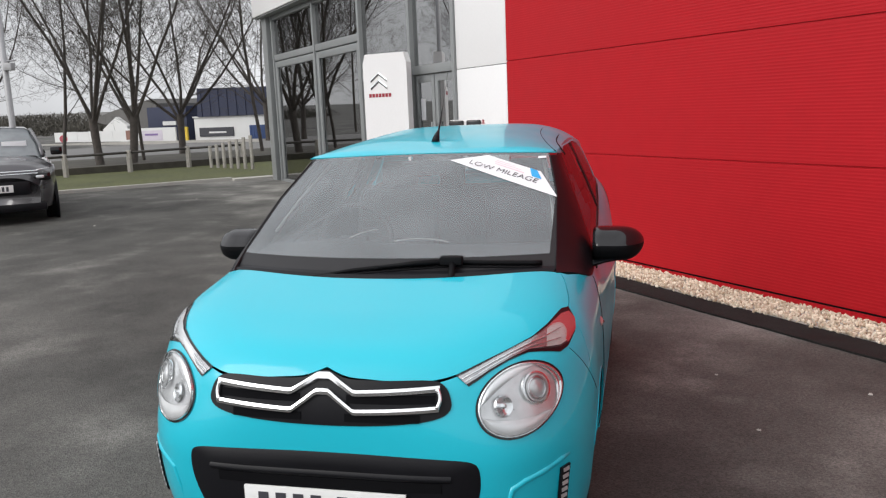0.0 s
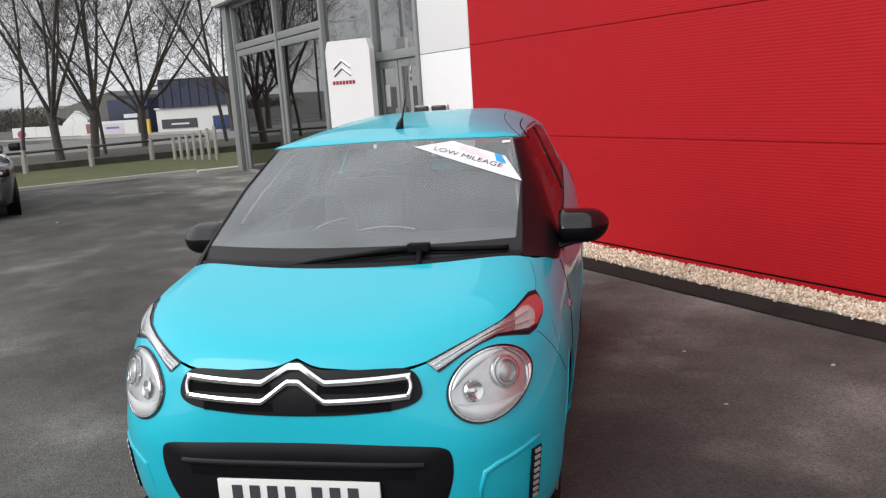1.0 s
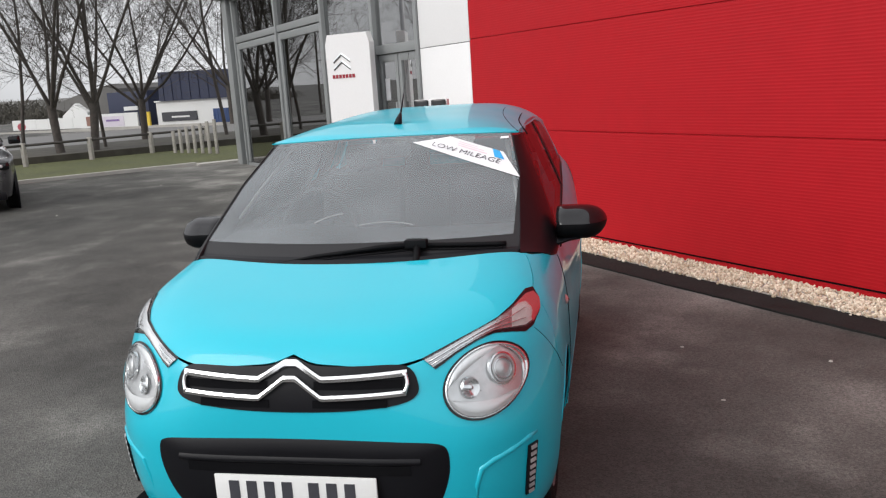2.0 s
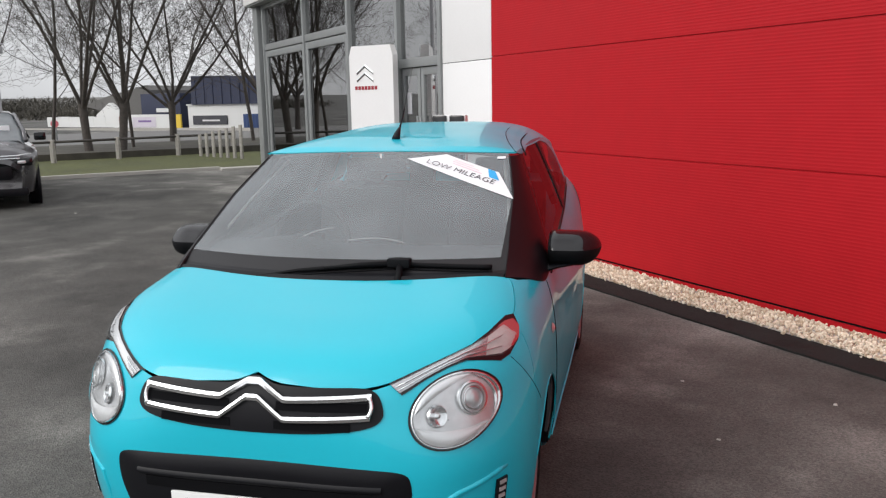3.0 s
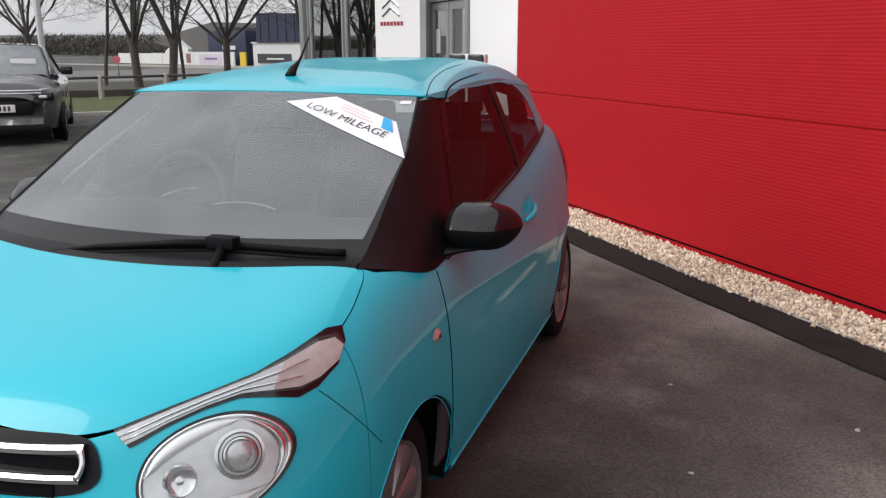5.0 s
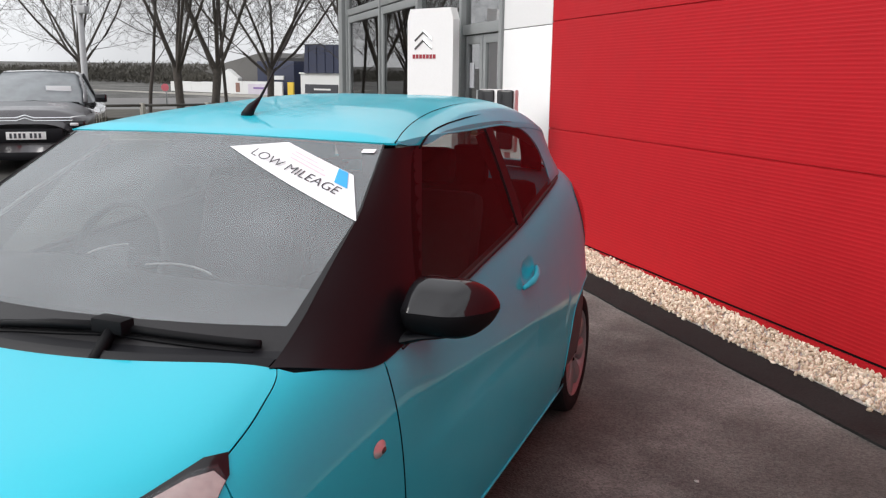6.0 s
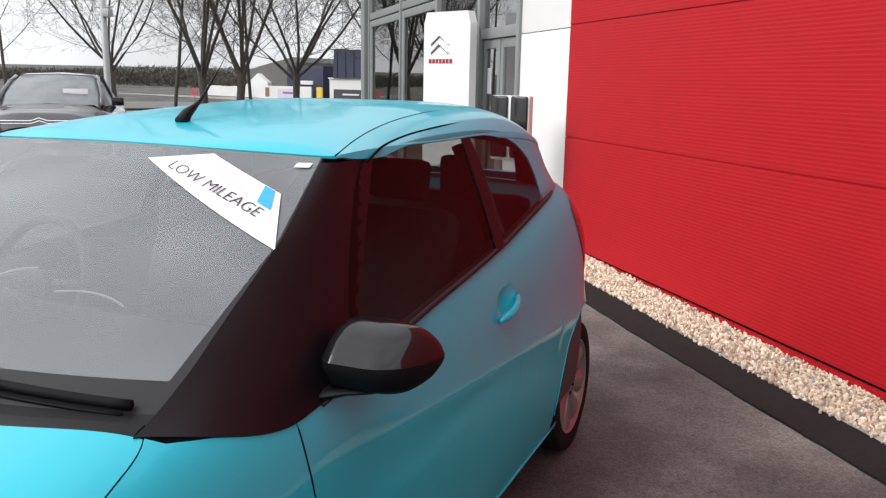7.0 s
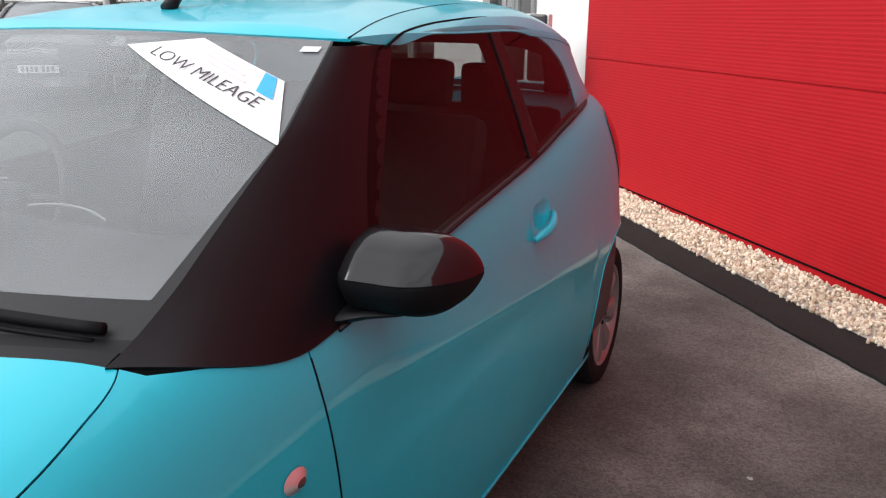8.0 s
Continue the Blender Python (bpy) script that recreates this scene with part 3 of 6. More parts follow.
def build_glass():
    # windscreen with its dark border
    def screen(s, f, lift=0.0):
        z = 1.035 + (1.394 - 1.035) * f
        half = float(np.interp(z, [1.0, 1.05, 1.223, 1.394], [0.688, 0.678, 0.640, 0.560]))
        x = half * s
        z -= 0.015 * s * s * f
        return (x, float(screen_y(x, z)) - lift * 0.5, z + lift * 0.86)
    far = lambda f: 0.931 + 0.05 * min(1.0, max(0.0, 0.133 + 0.955 * f)) ** 2
    rows = [[screen(s, f) for s in np.linspace(-1, far(f), 41)] for f in np.linspace(-0.15, 0.985, 26)]
    g = part("windscreen", sheet(rows), SCREEN_GLASS, hatch, "clear raked windscreen")
    g.visible_shadow = False
    clear = lambda f: float(np.interp(f, [-0.15, 0.0, 0.3, 0.5, 0.72, 0.983], [0.870, 0.890, 0.918, 0.940, 0.955, 0.975]))
    for near in (True, False):
        part("screen_border", sheet([[screen(s, f, 0.0015) for s in (np.linspace(clear(f), far(f), 3) if near else np.linspace(-1.0, -0.972, 3))] for f in np.linspace(-0.15, 0.983, 22)]), BORDER, hatch)
    part("screen_border", sheet([[screen(s, f, 0.0018) for s in np.linspace(-0.975, 0.928, 40)] for f in (-0.15, -0.018)]), BORDER, hatch)
    # cowl between bonnet and glass
    rows = []
    for f in np.linspace(0, 1, 8):
        row = []
        for s in np.linspace(-1, 0.94, 41):
            xa, ya = 0.668 * s, 0.625 + 0.125 * abs(s) ** 2.2
            za = float(deck_z(np.float64(min(abs(xa), 0.70)), np.float64(ya))) - 0.016
            xb, yb, zb = screen(s, -0.125, 0.003)
            row.append((xa + (xb - xa) * f, ya + (yb - ya) * f, za + (zb - za) * f + 0.012 * math.sin(math.pi * f) * (f < 0.5)))
        rows.append(row)
    part("cowl", thick(sheet(rows), 0.006), BLACK_PLASTIC, hatch, "black plastic cowl under the windscreen")
    # side glass, one sheet from the mirror to the back pillar, with a division bar
    outline = rounded(WINDOW, 2)
    bm = patch(outline, on_cabin, 7, (2.15, 1.19))
    for ob in both("side_window", bm, SIDE_GLASS):
        ob.visible_shadow = False
    rows = [[on_cabin(y + (z - 1.0) * 0.12, z, 0.004) for y in np.linspace(2.165, 2.235, 4)] for z in np.linspace(1.045, 1.378, 12)]
    both("window_bar", thick(sheet(rows), 0.004), PILLAR_BLACK)
    # seal along the belt and over the window
    lower = [on_cabin(y, float(BELT(y)) + 0.003, 0.002) for y in np.linspace(1.1, 2.72, 34)]
    both("window_seal", tube(lower, 0.004, 6), BLACK_PLASTIC)
    # black pillar beside the windscreen, spreading over the wing to the mirror
    for flank, inset in ((1, 0.93), (-1, 0.985)):
        rows = []
        for t in np.linspace(0, 1, 30):
            ze = 0.985 + 0.376 * t
            xe = float(np.interp(ze, [0.985, 1.05, 1.223, 1.38], [0.684, 0.676, 0.640, 0.562])) * (inset + (0.98 - inset) * t * t if flank == 1 else inset)
            e = Vector((xe, float(screen_y(xe, ze)) - 0.004, ze + 0.004))
            fy, fz = 1.24 + (1.63 - 1.24) * t ** 1.05, 0.940 + (1.364 - 0.940) * t ** 0.9
            sweep = []
            for s in np.linspace(0, 1, 22):
                y = e.y + (fy - e.y) * s
                z = e.z + (fz - e.z) * s
                x = e.x + (float(glass_x(np.float64(y), np.float64(z))) - e.x) * (1 - (1 - s) ** (2.5 + 4 * t ** 3))
                yf = 0.735 + 0.505 * s
                k = max(0.0, 1 - t / 0.16) ** 2
                on = Vector((float(FOOT_X(yf)), yf, float(FOOT(yf)) + 0.001))
                p = Vector((x, y, z))
                sweep.append(p + (on - p) * k)
            rows.append(sweep)
        bm = thick(sheet(rows), 0.006)
        part("windscreen_pillar", bm if flank == 1 else mirrored(bm), PILLAR_BLACK, hatch, "black windscreen pillar")
    # roof ditches
    for ys, xs, r in (((1.46, 1.60, 1.80, 2.0, 2.2, 2.42), (0.580, 0.538, 0.490, 0.455, 0.436, 0.425), 0.0018), ((1.556, 1.72, 1.91, 2.13, 2.34), (0.612, 0.572, 0.542, 0.527, 0.520), 0.0036)):
        across_at = curve(ys, xs)
        path = []
        for y in np.linspace(ys[0], ys[-1], 26):
            x = float(across_at(y))
            wide = (float(glass_x(np.float64(y), roof_z(0.582, np.float64(y)))) + 0.003) / 0.582
            z = float(roof_z(x / wide, np.float64(y)))
            if x >= 0.582 * wide:
                z = float(roof_z(0.582, np.float64(y))) - 0.7 * (x - 0.582 * wide)
            path.append((x, y, z - r * 0.3))
        both("roof_seam", tube(path, [r * (0.35 + 0.65 * min(1.0, (25 - k) / 5)) for k in range(26)], 6), LINER)


def bar_shape(z_side, z_mid, z_apex, half, rise=0.10):
    """Centre line of one chrome bar with its raised middle."""
    pts = []
    for x in np.linspace(-half, half, 81):
        a = abs(x)
        flat = z_mid + (z_side - z_mid) * ((a - rise) / (half - rise)) ** 1.2 if a > rise else z_mid
        k = max(0.0, 1 - a / rise)
        pts.append((x, flat + (z_apex - z_mid) * min(1.0, k * 1.25) * (1 if k * 1.25 < 1 else 1)))
    return pts


def build_front():
    # grille
    half = [(0.0, 0.815), (0.03, 0.806), (0.07, 0.790), (0.20, 0.789), (0.345, 0.792), (0.380, 0.768), (0.396, 0.715), (0.375, 0.690), (0.316, 0.674), (0.162, 0.661), (0.0, 0.657)]
    outline = half + [(-x, z) for x, z in half[-2:0:-1]]
    dense = []
    for i, p in enumerate(outline):
        q = outline[(i + 1) % len(outline)]
        dense += [(p[0] + (q[0] - p[0]) * k / 4, p[1] + (q[1] - p[1]) * k / 4) for k in range(4)]
    for _ in range(3):
        dense = [((a[0] + 2 * p[0] + b[0]) / 4, (a[1] + 2 * p[1] + b[1]) / 4) for a, p, b in zip(dense[-1:] + dense[:-1], dense, dense[1:] + dense[:1])]
    grille = part("grille", patch(dense, on_nose, 6, (0, 0.725), lambda f: 0.004), BLACK_PLASTIC, hatch, "black grille with slots")
    for z0, x0, x1 in ((0.738, 0.075, 0.345), (0.738, -0.345, -0.075), (0.684, -0.30, -0.07), (0.684, 0.07, 0.30)):
        rows = [[on_nose(x, z0 + dz, 0.0065) for x in np.linspace(x0, x1, 14)] for dz in (-0.012, 0.0, 0.012)]
        part("grille_slot", thick(sheet(rows), 0.003), LINER, grille)
    for z_side, z_mid, z_apex in ((0.766, 0.754, 0.797), (0.712, 0.702, 0.756)):
        line = bar_shape(z_side, z_mid, z_apex, 0.356)
        rows = []
        for a, lift in ((-0.0105, 0.006), (-0.008, 0.016), (0.0, 0.019), (0.008, 0.016), (0.0105, 0.006)):
            rows.append([on_nose(x, z + a, lift) for x, z in line])
        part("chrome_bar", thick(sheet(rows), 0.004), CHROME, grille, "bright chrome bar with a raised middle")
    for s in (-1, 1):
        path = [on_nose(s * (0.349 + 0.009 * math.sin(math.pi * k)), 0.712 + 0.054 * k, 0.013) for k in np.linspace(0, 1, 9)]
        part("chrome_end", tube(path, [0.0088, 0.0072, 0.0068, 0.0066, 0.0066, 0.0066, 0.0068, 0.0072, 0.0088], 10), CHROME, grille)
    # lower black panel
    half = [(0.0, 0.572), (0.20, 0.570), (0.40, 0.562), (0.458, 0.553), (0.474, 0.53), (0.476, 0.47), (0.458, 0.40), (0.43, 0.34), (0.38, 0.285), (0.30, 0.262), (0.0, 0.255)]
    outline = rounded(half + [(-x, z) for x, z in half[-2:0:-1]], 2)
    lower = part("lower_grille_panel", patch(outline, on_nose, 8, (0, 0.41), lambda f: 0.012 if f < 0.98 else 0.001), BLACK_PLASTIC, hatch, "black plastic lower bumper panel")
    for z0, h in ((0.478, 0.016), (0.31, 0.014), (0.345, 0.012)):
        rows = [[on_nose(x, z0 + dz, 0.015) for x in np.linspace(-0.36, 0.36, 30)] for dz in (-h, 0.0, h)]
        part("panel_slot", thick(sheet(rows), 0.003), LINER, lower)
    rows = [[on_nose(x, z, l) for x in np.linspace(-0.39, 0.39, 30)] for z, l in ((0.494, 0.012), (0.500, 0.018), (0.508, 0.019), (0.516, 0.012))]
    part("panel_ledge", sheet(rows), BLACK_PLASTIC, lower)
    # number plate, its writing kept as plain bars
    plate = part("number_plate", cube(-0.27, -0.022, 0.341, 0.256, -0.012, 0.457, 0.004), PLATE_WHITE, hatch, "white number plate with dark characters")
    x = -0.222
    for w in (0.05, 0.05, 0.05, 0.05, 0.0, 0.05, 0.05, 0.05):
        if w:
            part("character_bar", cube(x, -0.0235, 0.362, x + 0.034, -0.0215, 0.438), INK, plate)
        x += 0.058 if w else 0.028
    # round lamps
    oval = []
    for a in np.linspace(0, 2 * math.pi, 48, endpoint=False):
        u, v = 0.116 * math.cos(a), 0.098 * math.sin(a)
        oval.append((0.580 + u * 0.97 - v * 0.24, 0.711 + u * 0.24 * 0.9 + v * 0.97))
    mid = (0.580, 0.711)
    grow = lambda k: [(mid[0] + (p[0] - mid[0]) * k, mid[1] + (p[1] - mid[1]) * k) for p in oval]
    for side in (1, -1):
        flip = (lambda bm: bm) if side == 1 else mirrored
        lamp = part("headlamp", flip(patch(grow(1.05), on_nose, 4, mid, lambda f: 0.004)), GLOSS_BLACK, hatch, "round clear headlamp with a bright reflector")
        rows = [[on_nose(p[0], p[1], l) for p in grow(k)] for k, l in ((1.0, 0.005), (0.985, 0.011), (0.955, 0.011), (0.935, 0.006))]
        part("lamp_ring", flip(sheet([r + [r[0]] for r in rows])), CHROME, lamp)
        part("bezel", flip(patch(grow(0.94), on_nose, 7, mid, lambda f: 0.005)), BEZEL, lamp)

        def crescent(k_out, k_in, a0, a1, lift, material, name):
            """A curved strip of the oval between two sizes and two turns."""
            n0, n1 = int(a0 / 360 * 48), int(a1 / 360 * 48)
            idx = [q % 48 for q in range(n0, n1 + 1)]
            rows = []
            for f in np.linspace(0, 1, 6):
                row = []
                for t, q in enumerate(idx):
                    taper = max(0.0, math.sin(math.pi * t / (len(idx) - 1))) ** 0.6
                    k = k_out + (k_in - k_out) * f * taper
                    row.append(on_nose(mid[0] + (oval[q][0] - mid[0]) * k, mid[1] + (oval[q][1] - mid[1]) * k, lift + 0.004 * math.sin(math.pi * f)))
                rows.append(row)
            part(name, flip(sheet(rows)), material, lamp)
        # brighter strips put the bowl's shading into separate flat pieces
        crescent(0.93, 0.52, 188, 322, 0.008, REFLECTOR, "reflector")
        crescent(0.93, 0.66, 60, 170, 0.007, REFLECTOR, "reflector")
        crescent(0.93, 0.84, -40, 60, 0.008, CHROME, "reflector")
        c = on_nose(0.620, 0.737, 0.010)
        n = (on_nose(0.620, 0.737, 0.03) - c).normalized()
        turn = n.to_track_quat("X", "Z").to_matrix().to_4x4()
        place = Matrix.Translation(c) @ turn
        for r0, r1, h, mat in ((0.052, 0.044, 0.006, CHROME), (0.043, 0.036, 0.010, BEZEL), (0.035, 0.030, 0.008, CHROME)):
            bm = lathe([(-0.004, r0), (h, r0 - 0.001), (h + 0.001, r1 + 0.001), (-0.002, r1)], 30)
            bmesh.ops.transform(bm, matrix=place, verts=bm.verts)
            part("projector_ring", flip(bm), mat, lamp)
        bm = lathe([(0.002, 0.030), (0.008, 0.024), (0.011, 0.014), (0.012, 0.001)], 24)
        bmesh.ops.transform(bm, matrix=place, verts=bm.verts)
        part("projector_lens", flip(bm), BEZEL, lamp)
        c = on_nose(0.535, 0.703, 0.009)
        bm = lathe([(0.0, 0.034), (0.006, 0.030), (0.001, 0.022), (0.0, 0.009), (0.009, 0.006), (0.010, 0.001)], 22)
        bmesh.ops.transform(bm, matrix=Matrix.Translation(c) @ turn, verts=bm.verts)
        part("bulb", flip(bm), CHROME, lamp)
        cover = part("lamp_cover", flip(patch(grow(0.965), on_nose, 7, mid, lambda f: 0.014 + 0.022 * (1 - f * f))), LAMP_GLASS, lamp)
        cover.visible_shadow = False
        # slim upper lamp
        strip = [(0.401, 0.798), (0.445, 0.815), (0.495, 0.833), (0.55, 0.850), (0.605, 0.866), (0.645, 0.884), (0.680, 0.905), (0.702, 0.903), (0.722, 0.880), (0.728, 0.850),
                 (0.712, 0.826), (0.690, 0.819), (0.65, 0.829), (0.600, 0.836), (0.55, 0.825), (0.495, 0.803), (0.460, 0.783), (0.435, 0.770)]
        upper = strip_lamp(strip, side)
    # daytime strips in their scoops
    for side in (1, -1):
        flip = (lambda bm: bm) if side == 1 else mirrored
        lip = [on_nose(x, z, -0.004) for x, z in ((0.545, 0.335), (0.548, 0.40), (0.565, 0.455), (0.60, 0.474), (0.65, 0.488), (0.70, 0.504), (0.722, 0.506))]
        part("scoop_lip", flip(tube(lip, [0.004, 0.009, 0.011, 0.011, 0.011, 0.011, 0.006], 10)), TEAL, hatch)
        rows = [[on_nose(x + (z - 0.4) * 0.10, z, 0.008) for x in (0.686, 0.697, 0.710)] for z in np.linspace(0.305, 0.478, 12)]
        d = part("daytime_lamp", flip(thick(sheet(rows), 0.006)), BLACK_PLASTIC, hatch, "slim vertical daytime lamp")
        for z in np.linspace(0.315, 0.468, 8):
            rows = [[on_nose(x + (z - 0.4) * 0.10, z + dz, 0.012) for x in (0.691, 0.698, 0.705)] for dz in (-0.006, 0.006)]
            part("lamp_cell", flip(thick(sheet(rows), 0.003)), REFLECTOR, d)


def on_shoulder(x, z, lift):
    """Like on_nose, but safe where the wing turns flat: leans on the deck there."""
    y = float(nose_y(np.float64(x), np.float64(z)))
    return Vector((x + lift * 0.35, y - lift * 0.75, z + lift * 0.56))


def strip_lamp(strip, side):
    flip = (lambda bm: bm) if side == 1 else mirrored
    n = len(strip) // 2
    upper, lower = strip[:n], strip[n:][::-1]

    def rows_at(grow, lift, mid_lift):
        rows = []
        for f in np.linspace(0, 1, 9):
            row = []
            for i in range(n):
                (xa, za), (xb, zb) = upper[i], lower[i]
                g = 0.5 + (f - 0.5) * grow
                row.append(on_shoulder(xa + (xb - xa) * g, za + (zb - za) * g, lift + mid_lift * (1 - (2 * f - 1) ** 2)))
            rows.append(row)
        return rows
    base = part("upper_lamp", flip(sheet(rows_at(1.17, 0.003, 0.0))), GLOSS_BLACK, hatch, "slim angled upper lamp, outer end tinted for the red wall's reflection")
    inner = rows_at(0.76, 0.006, 0.001)
    part("reflector", flip(sheet([r[:6] for r in inner])), DIM_REFLECTOR, base)
    part("indicator", flip(sheet([r[5:] for r in inner])), WALL_REFLEX, base)
    for f in (3, 6):
        part("lamp_rib", flip(tube([p + Vector((0.001, -0.003, 0.002)) for p in inner[f][:7]], [0.0012, 0.0016, 0.002, 0.0022, 0.0022, 0.002, 0.0012], 6)), CHROME, base)
    c = part("lamp_cover", flip(sheet(rows_at(0.90, 0.011, 0.004))), LAMP_GLASS, base)
    c.visible_shadow = False
    return base


def build_wheel():
    """One wheel about its axle along x, its face towards +x."""
    w = thing("road_wheel", "", "")
    tyre = part("tyre", lathe([(-0.082, 0.19), (-0.084, 0.24), (-0.078, 0.272), (-0.055, 0.283), (0.055, 0.283), (0.076, 0.272), (0.083, 0.245), (0.080, 0.216), (0.070, 0.204)], 48), RUBBER, w)
    rim = part("rim", lathe([(0.066, 0.208), (0.078, 0.204), (0.072, 0.194), (0.030, 0.172), (0.0, 0.168), (-0.06, 0.166)], 48), SILVER, w)
    part("brake_disc", lathe([(0.01, 0.13), (0.012, 0.13), (0.012, 0.01)], 28), LINER, w)
    hub = part("hub_cap", lathe([(0.052, 0.055), (0.060, 0.050), (0.064, 0.03), (0.065, 0.001)], 28), SILVER, w)
    for k in range(8):
        a = 2 * math.pi * k / 8
        rows = []
        for r, half, px in ((0.04, 0.017, 0.060), (0.085, 0.030, 0.063), (0.115, 0.034, 0.065), (0.155, 0.052, 0.067), (0.200, 0.070, 0.066)):
            row = []
            for s, dx in ((-1, -0.012), (-0.7, 0.0), (0, 0.005), (0.7, 0.0), (1, -0.012)):
                t = half * s
                row.append((px + dx, r * math.cos(a) - t * math.sin(a), r * math.sin(a) + t * math.cos(a)))
            rows.append(row)
        part("spoke", thick(sheet(rows), 0.008), SILVER, w)
    for k in range(4):
        a = 2 * math.pi * (k + 0.5) / 4
        bm = lathe([(0.055, 0.009), (0.068, 0.008), (0.070, 0.001)], 8)
        bmesh.ops.translate(bm, vec=(0, 0.033 * math.cos(a), 0.033 * math.sin(a)), verts=bm.verts)
        part("wheel_bolt", bm, LINER, hub)
    return w


def build_wheels():
    first = build_wheel()
    spots = [(s, y) for y in (0.735, 3.085) for s in (1, -1)]
    for i, (s, y) in enumerate(spots):
        m = pose(s * (0.660 if y < 1 else 0.688), y, 0.285, 17 * i, 0, 0 if s == 1 else 180)
        ob = first if i == 0 else copy_thing(first, m)
        if i == 0:
            ob.matrix_world = m
        ob.parent = hatch
    # wheel housings and arch lips
    for cy, cz, r in ARCHES:
        turns = np.linspace(-0.2, math.pi + 0.2, 34)
        spots = [(cy + (r + 0.003) * math.cos(a), cz + (r + 0.003) * math.sin(a)) for a in turns]
        rows = [[(0.40, y, z) for y, z in spots], [(min(0.768, float(side_x(np.float64(y), np.float64(max(z, 0.25)))) - 0.010), y, z) for y, z in spots]]
        both("wheel_housing", sheet(rows), LINER)
        bm = lathe([(0.40, r + 0.018), (0.401, 0.01)], 24)
        bmesh.ops.translate(bm, vec=(0, cy, cz), verts=bm.verts)
        both("housing_back", bm, LINER)
        path = []
        for a in np.linspace(0.02, math.pi - 0.02, 34):
            y, z = cy + r * math.cos(a), cz + r * math.sin(a)
            if y < 0.475:
                continue
            path.append((float(side_x(np.float64(y), np.float64(z))) + 0.001, y, z))
        both("arch_lip", tube(path, 0.0018, 6), TEAL)


def build_mirrors():
    # section of the housing, back plane to nose: the upper face leans back to the sky, a crease, an undercut below
    outline = [(0.0, -0.060), (-0.045, -0.072), (-0.095, -0.070), (-0.130, -0.054), (-0.146, -0.028), (-0.151, -0.010), (-0.150, -0.002),
               (-0.134, 0.014), (-0.112, 0.034), (-0.084, 0.051), (-0.052, 0.061), (-0.018, 0.063), (0.0, 0.056)]

    def housing(u, k):
        """u 0 at the door side, 1 at the tip; k along the section."""
        dy, dz = outline[k]
        fall = max(0.0, (u - 0.38) / 0.62)
        deep = (1 - fall ** 2.2) ** 0.55 * (0.86 + 0.14 * min(1.0, u / 0.10))
        tall = max(0.02, 1 - fall ** 3.4) ** 0.6 * (0.84 + 0.16 * min(1.0, u / 0.12) ** 0.6)
        return Vector((0.753 + 0.206 * u, 1.252 + 0.02 * u - 0.014 * fall + dy * max(0.06, deep), 1.016 - 0.004 * u + dz * tall))
    for side in (1, -1):
        flip = (lambda bm: bm) if side == 1 else mirrored
        us = [0.0, 0.03, 0.08] + list(np.linspace(0.14, 0.9, 18)) + [0.92, 0.94, 0.955, 0.97, 0.98, 0.988, 0.995, 1.0]
        bm = sheet([[housing(u, k) for k in range(len(outline))] for u in us], closed=True)
        n = len(outline)
        bm.faces.new([v for v in bm.verts][:n])
        bm.faces.new([v for v in bm.verts][-n:])
        bmesh.ops.recalc_face_normals(bm, faces=bm.faces)
        for i, f in enumerate(bm.faces):
            f.material_index = 1 if i % n < 6 else 0
        mirror = part("door_mirror", flip(bm), [GLOSS_BLACK, WIPER_BLACK], hatch, "black door mirror with a glossy upper cap")
        # joint between the cap and the lower shell
        part("cap_joint", flip(tube([housing(u, 6) + Vector((0, -0.0004, 0.0)) for u in np.linspace(0.04, 0.9, 20)], 0.0012, 5)), LINER, mirror)
        rows = []
        for cx, cy, cz, hy, hz in ((0.735, 1.185, 0.934, 0.085, 0.016), (0.765, 1.190, 0.940, 0.080, 0.018), (0.800, 1.198, 0.948, 0.074, 0.016), (0.85, 1.205, 0.953, 0.066, 0.012), (0.90, 1.222, 0.958, 0.04, 0.007)):
            rows.append([(cx, cy + hy * math.cos(a), cz + hz * math.sin(a)) for a in np.linspace(0, 2 * math.pi, 18, endpoint=False)])
        bm = sheet(rows, closed=True)
        bm.faces.new([v for v in bm.verts][-18:])
        bmesh.ops.recalc_face_normals(bm, faces=bm.faces)
        part("mirror_foot", flip(bm), BLACK_PLASTIC, mirror)
        rows = [[(0.775 + 0.110 * a, 1.2575 + 0.006 * a, 0.978 + 0.074 * f) for a in np.linspace(0, 1, 4)] for f in np.linspace(0, 1, 4)]
        part("mirror_glass", flip(thick(sheet(rows), 0.003)), CHROME, mirror)


build_shell()
build_glass()
build_front()
build_wheels()
build_mirrors()


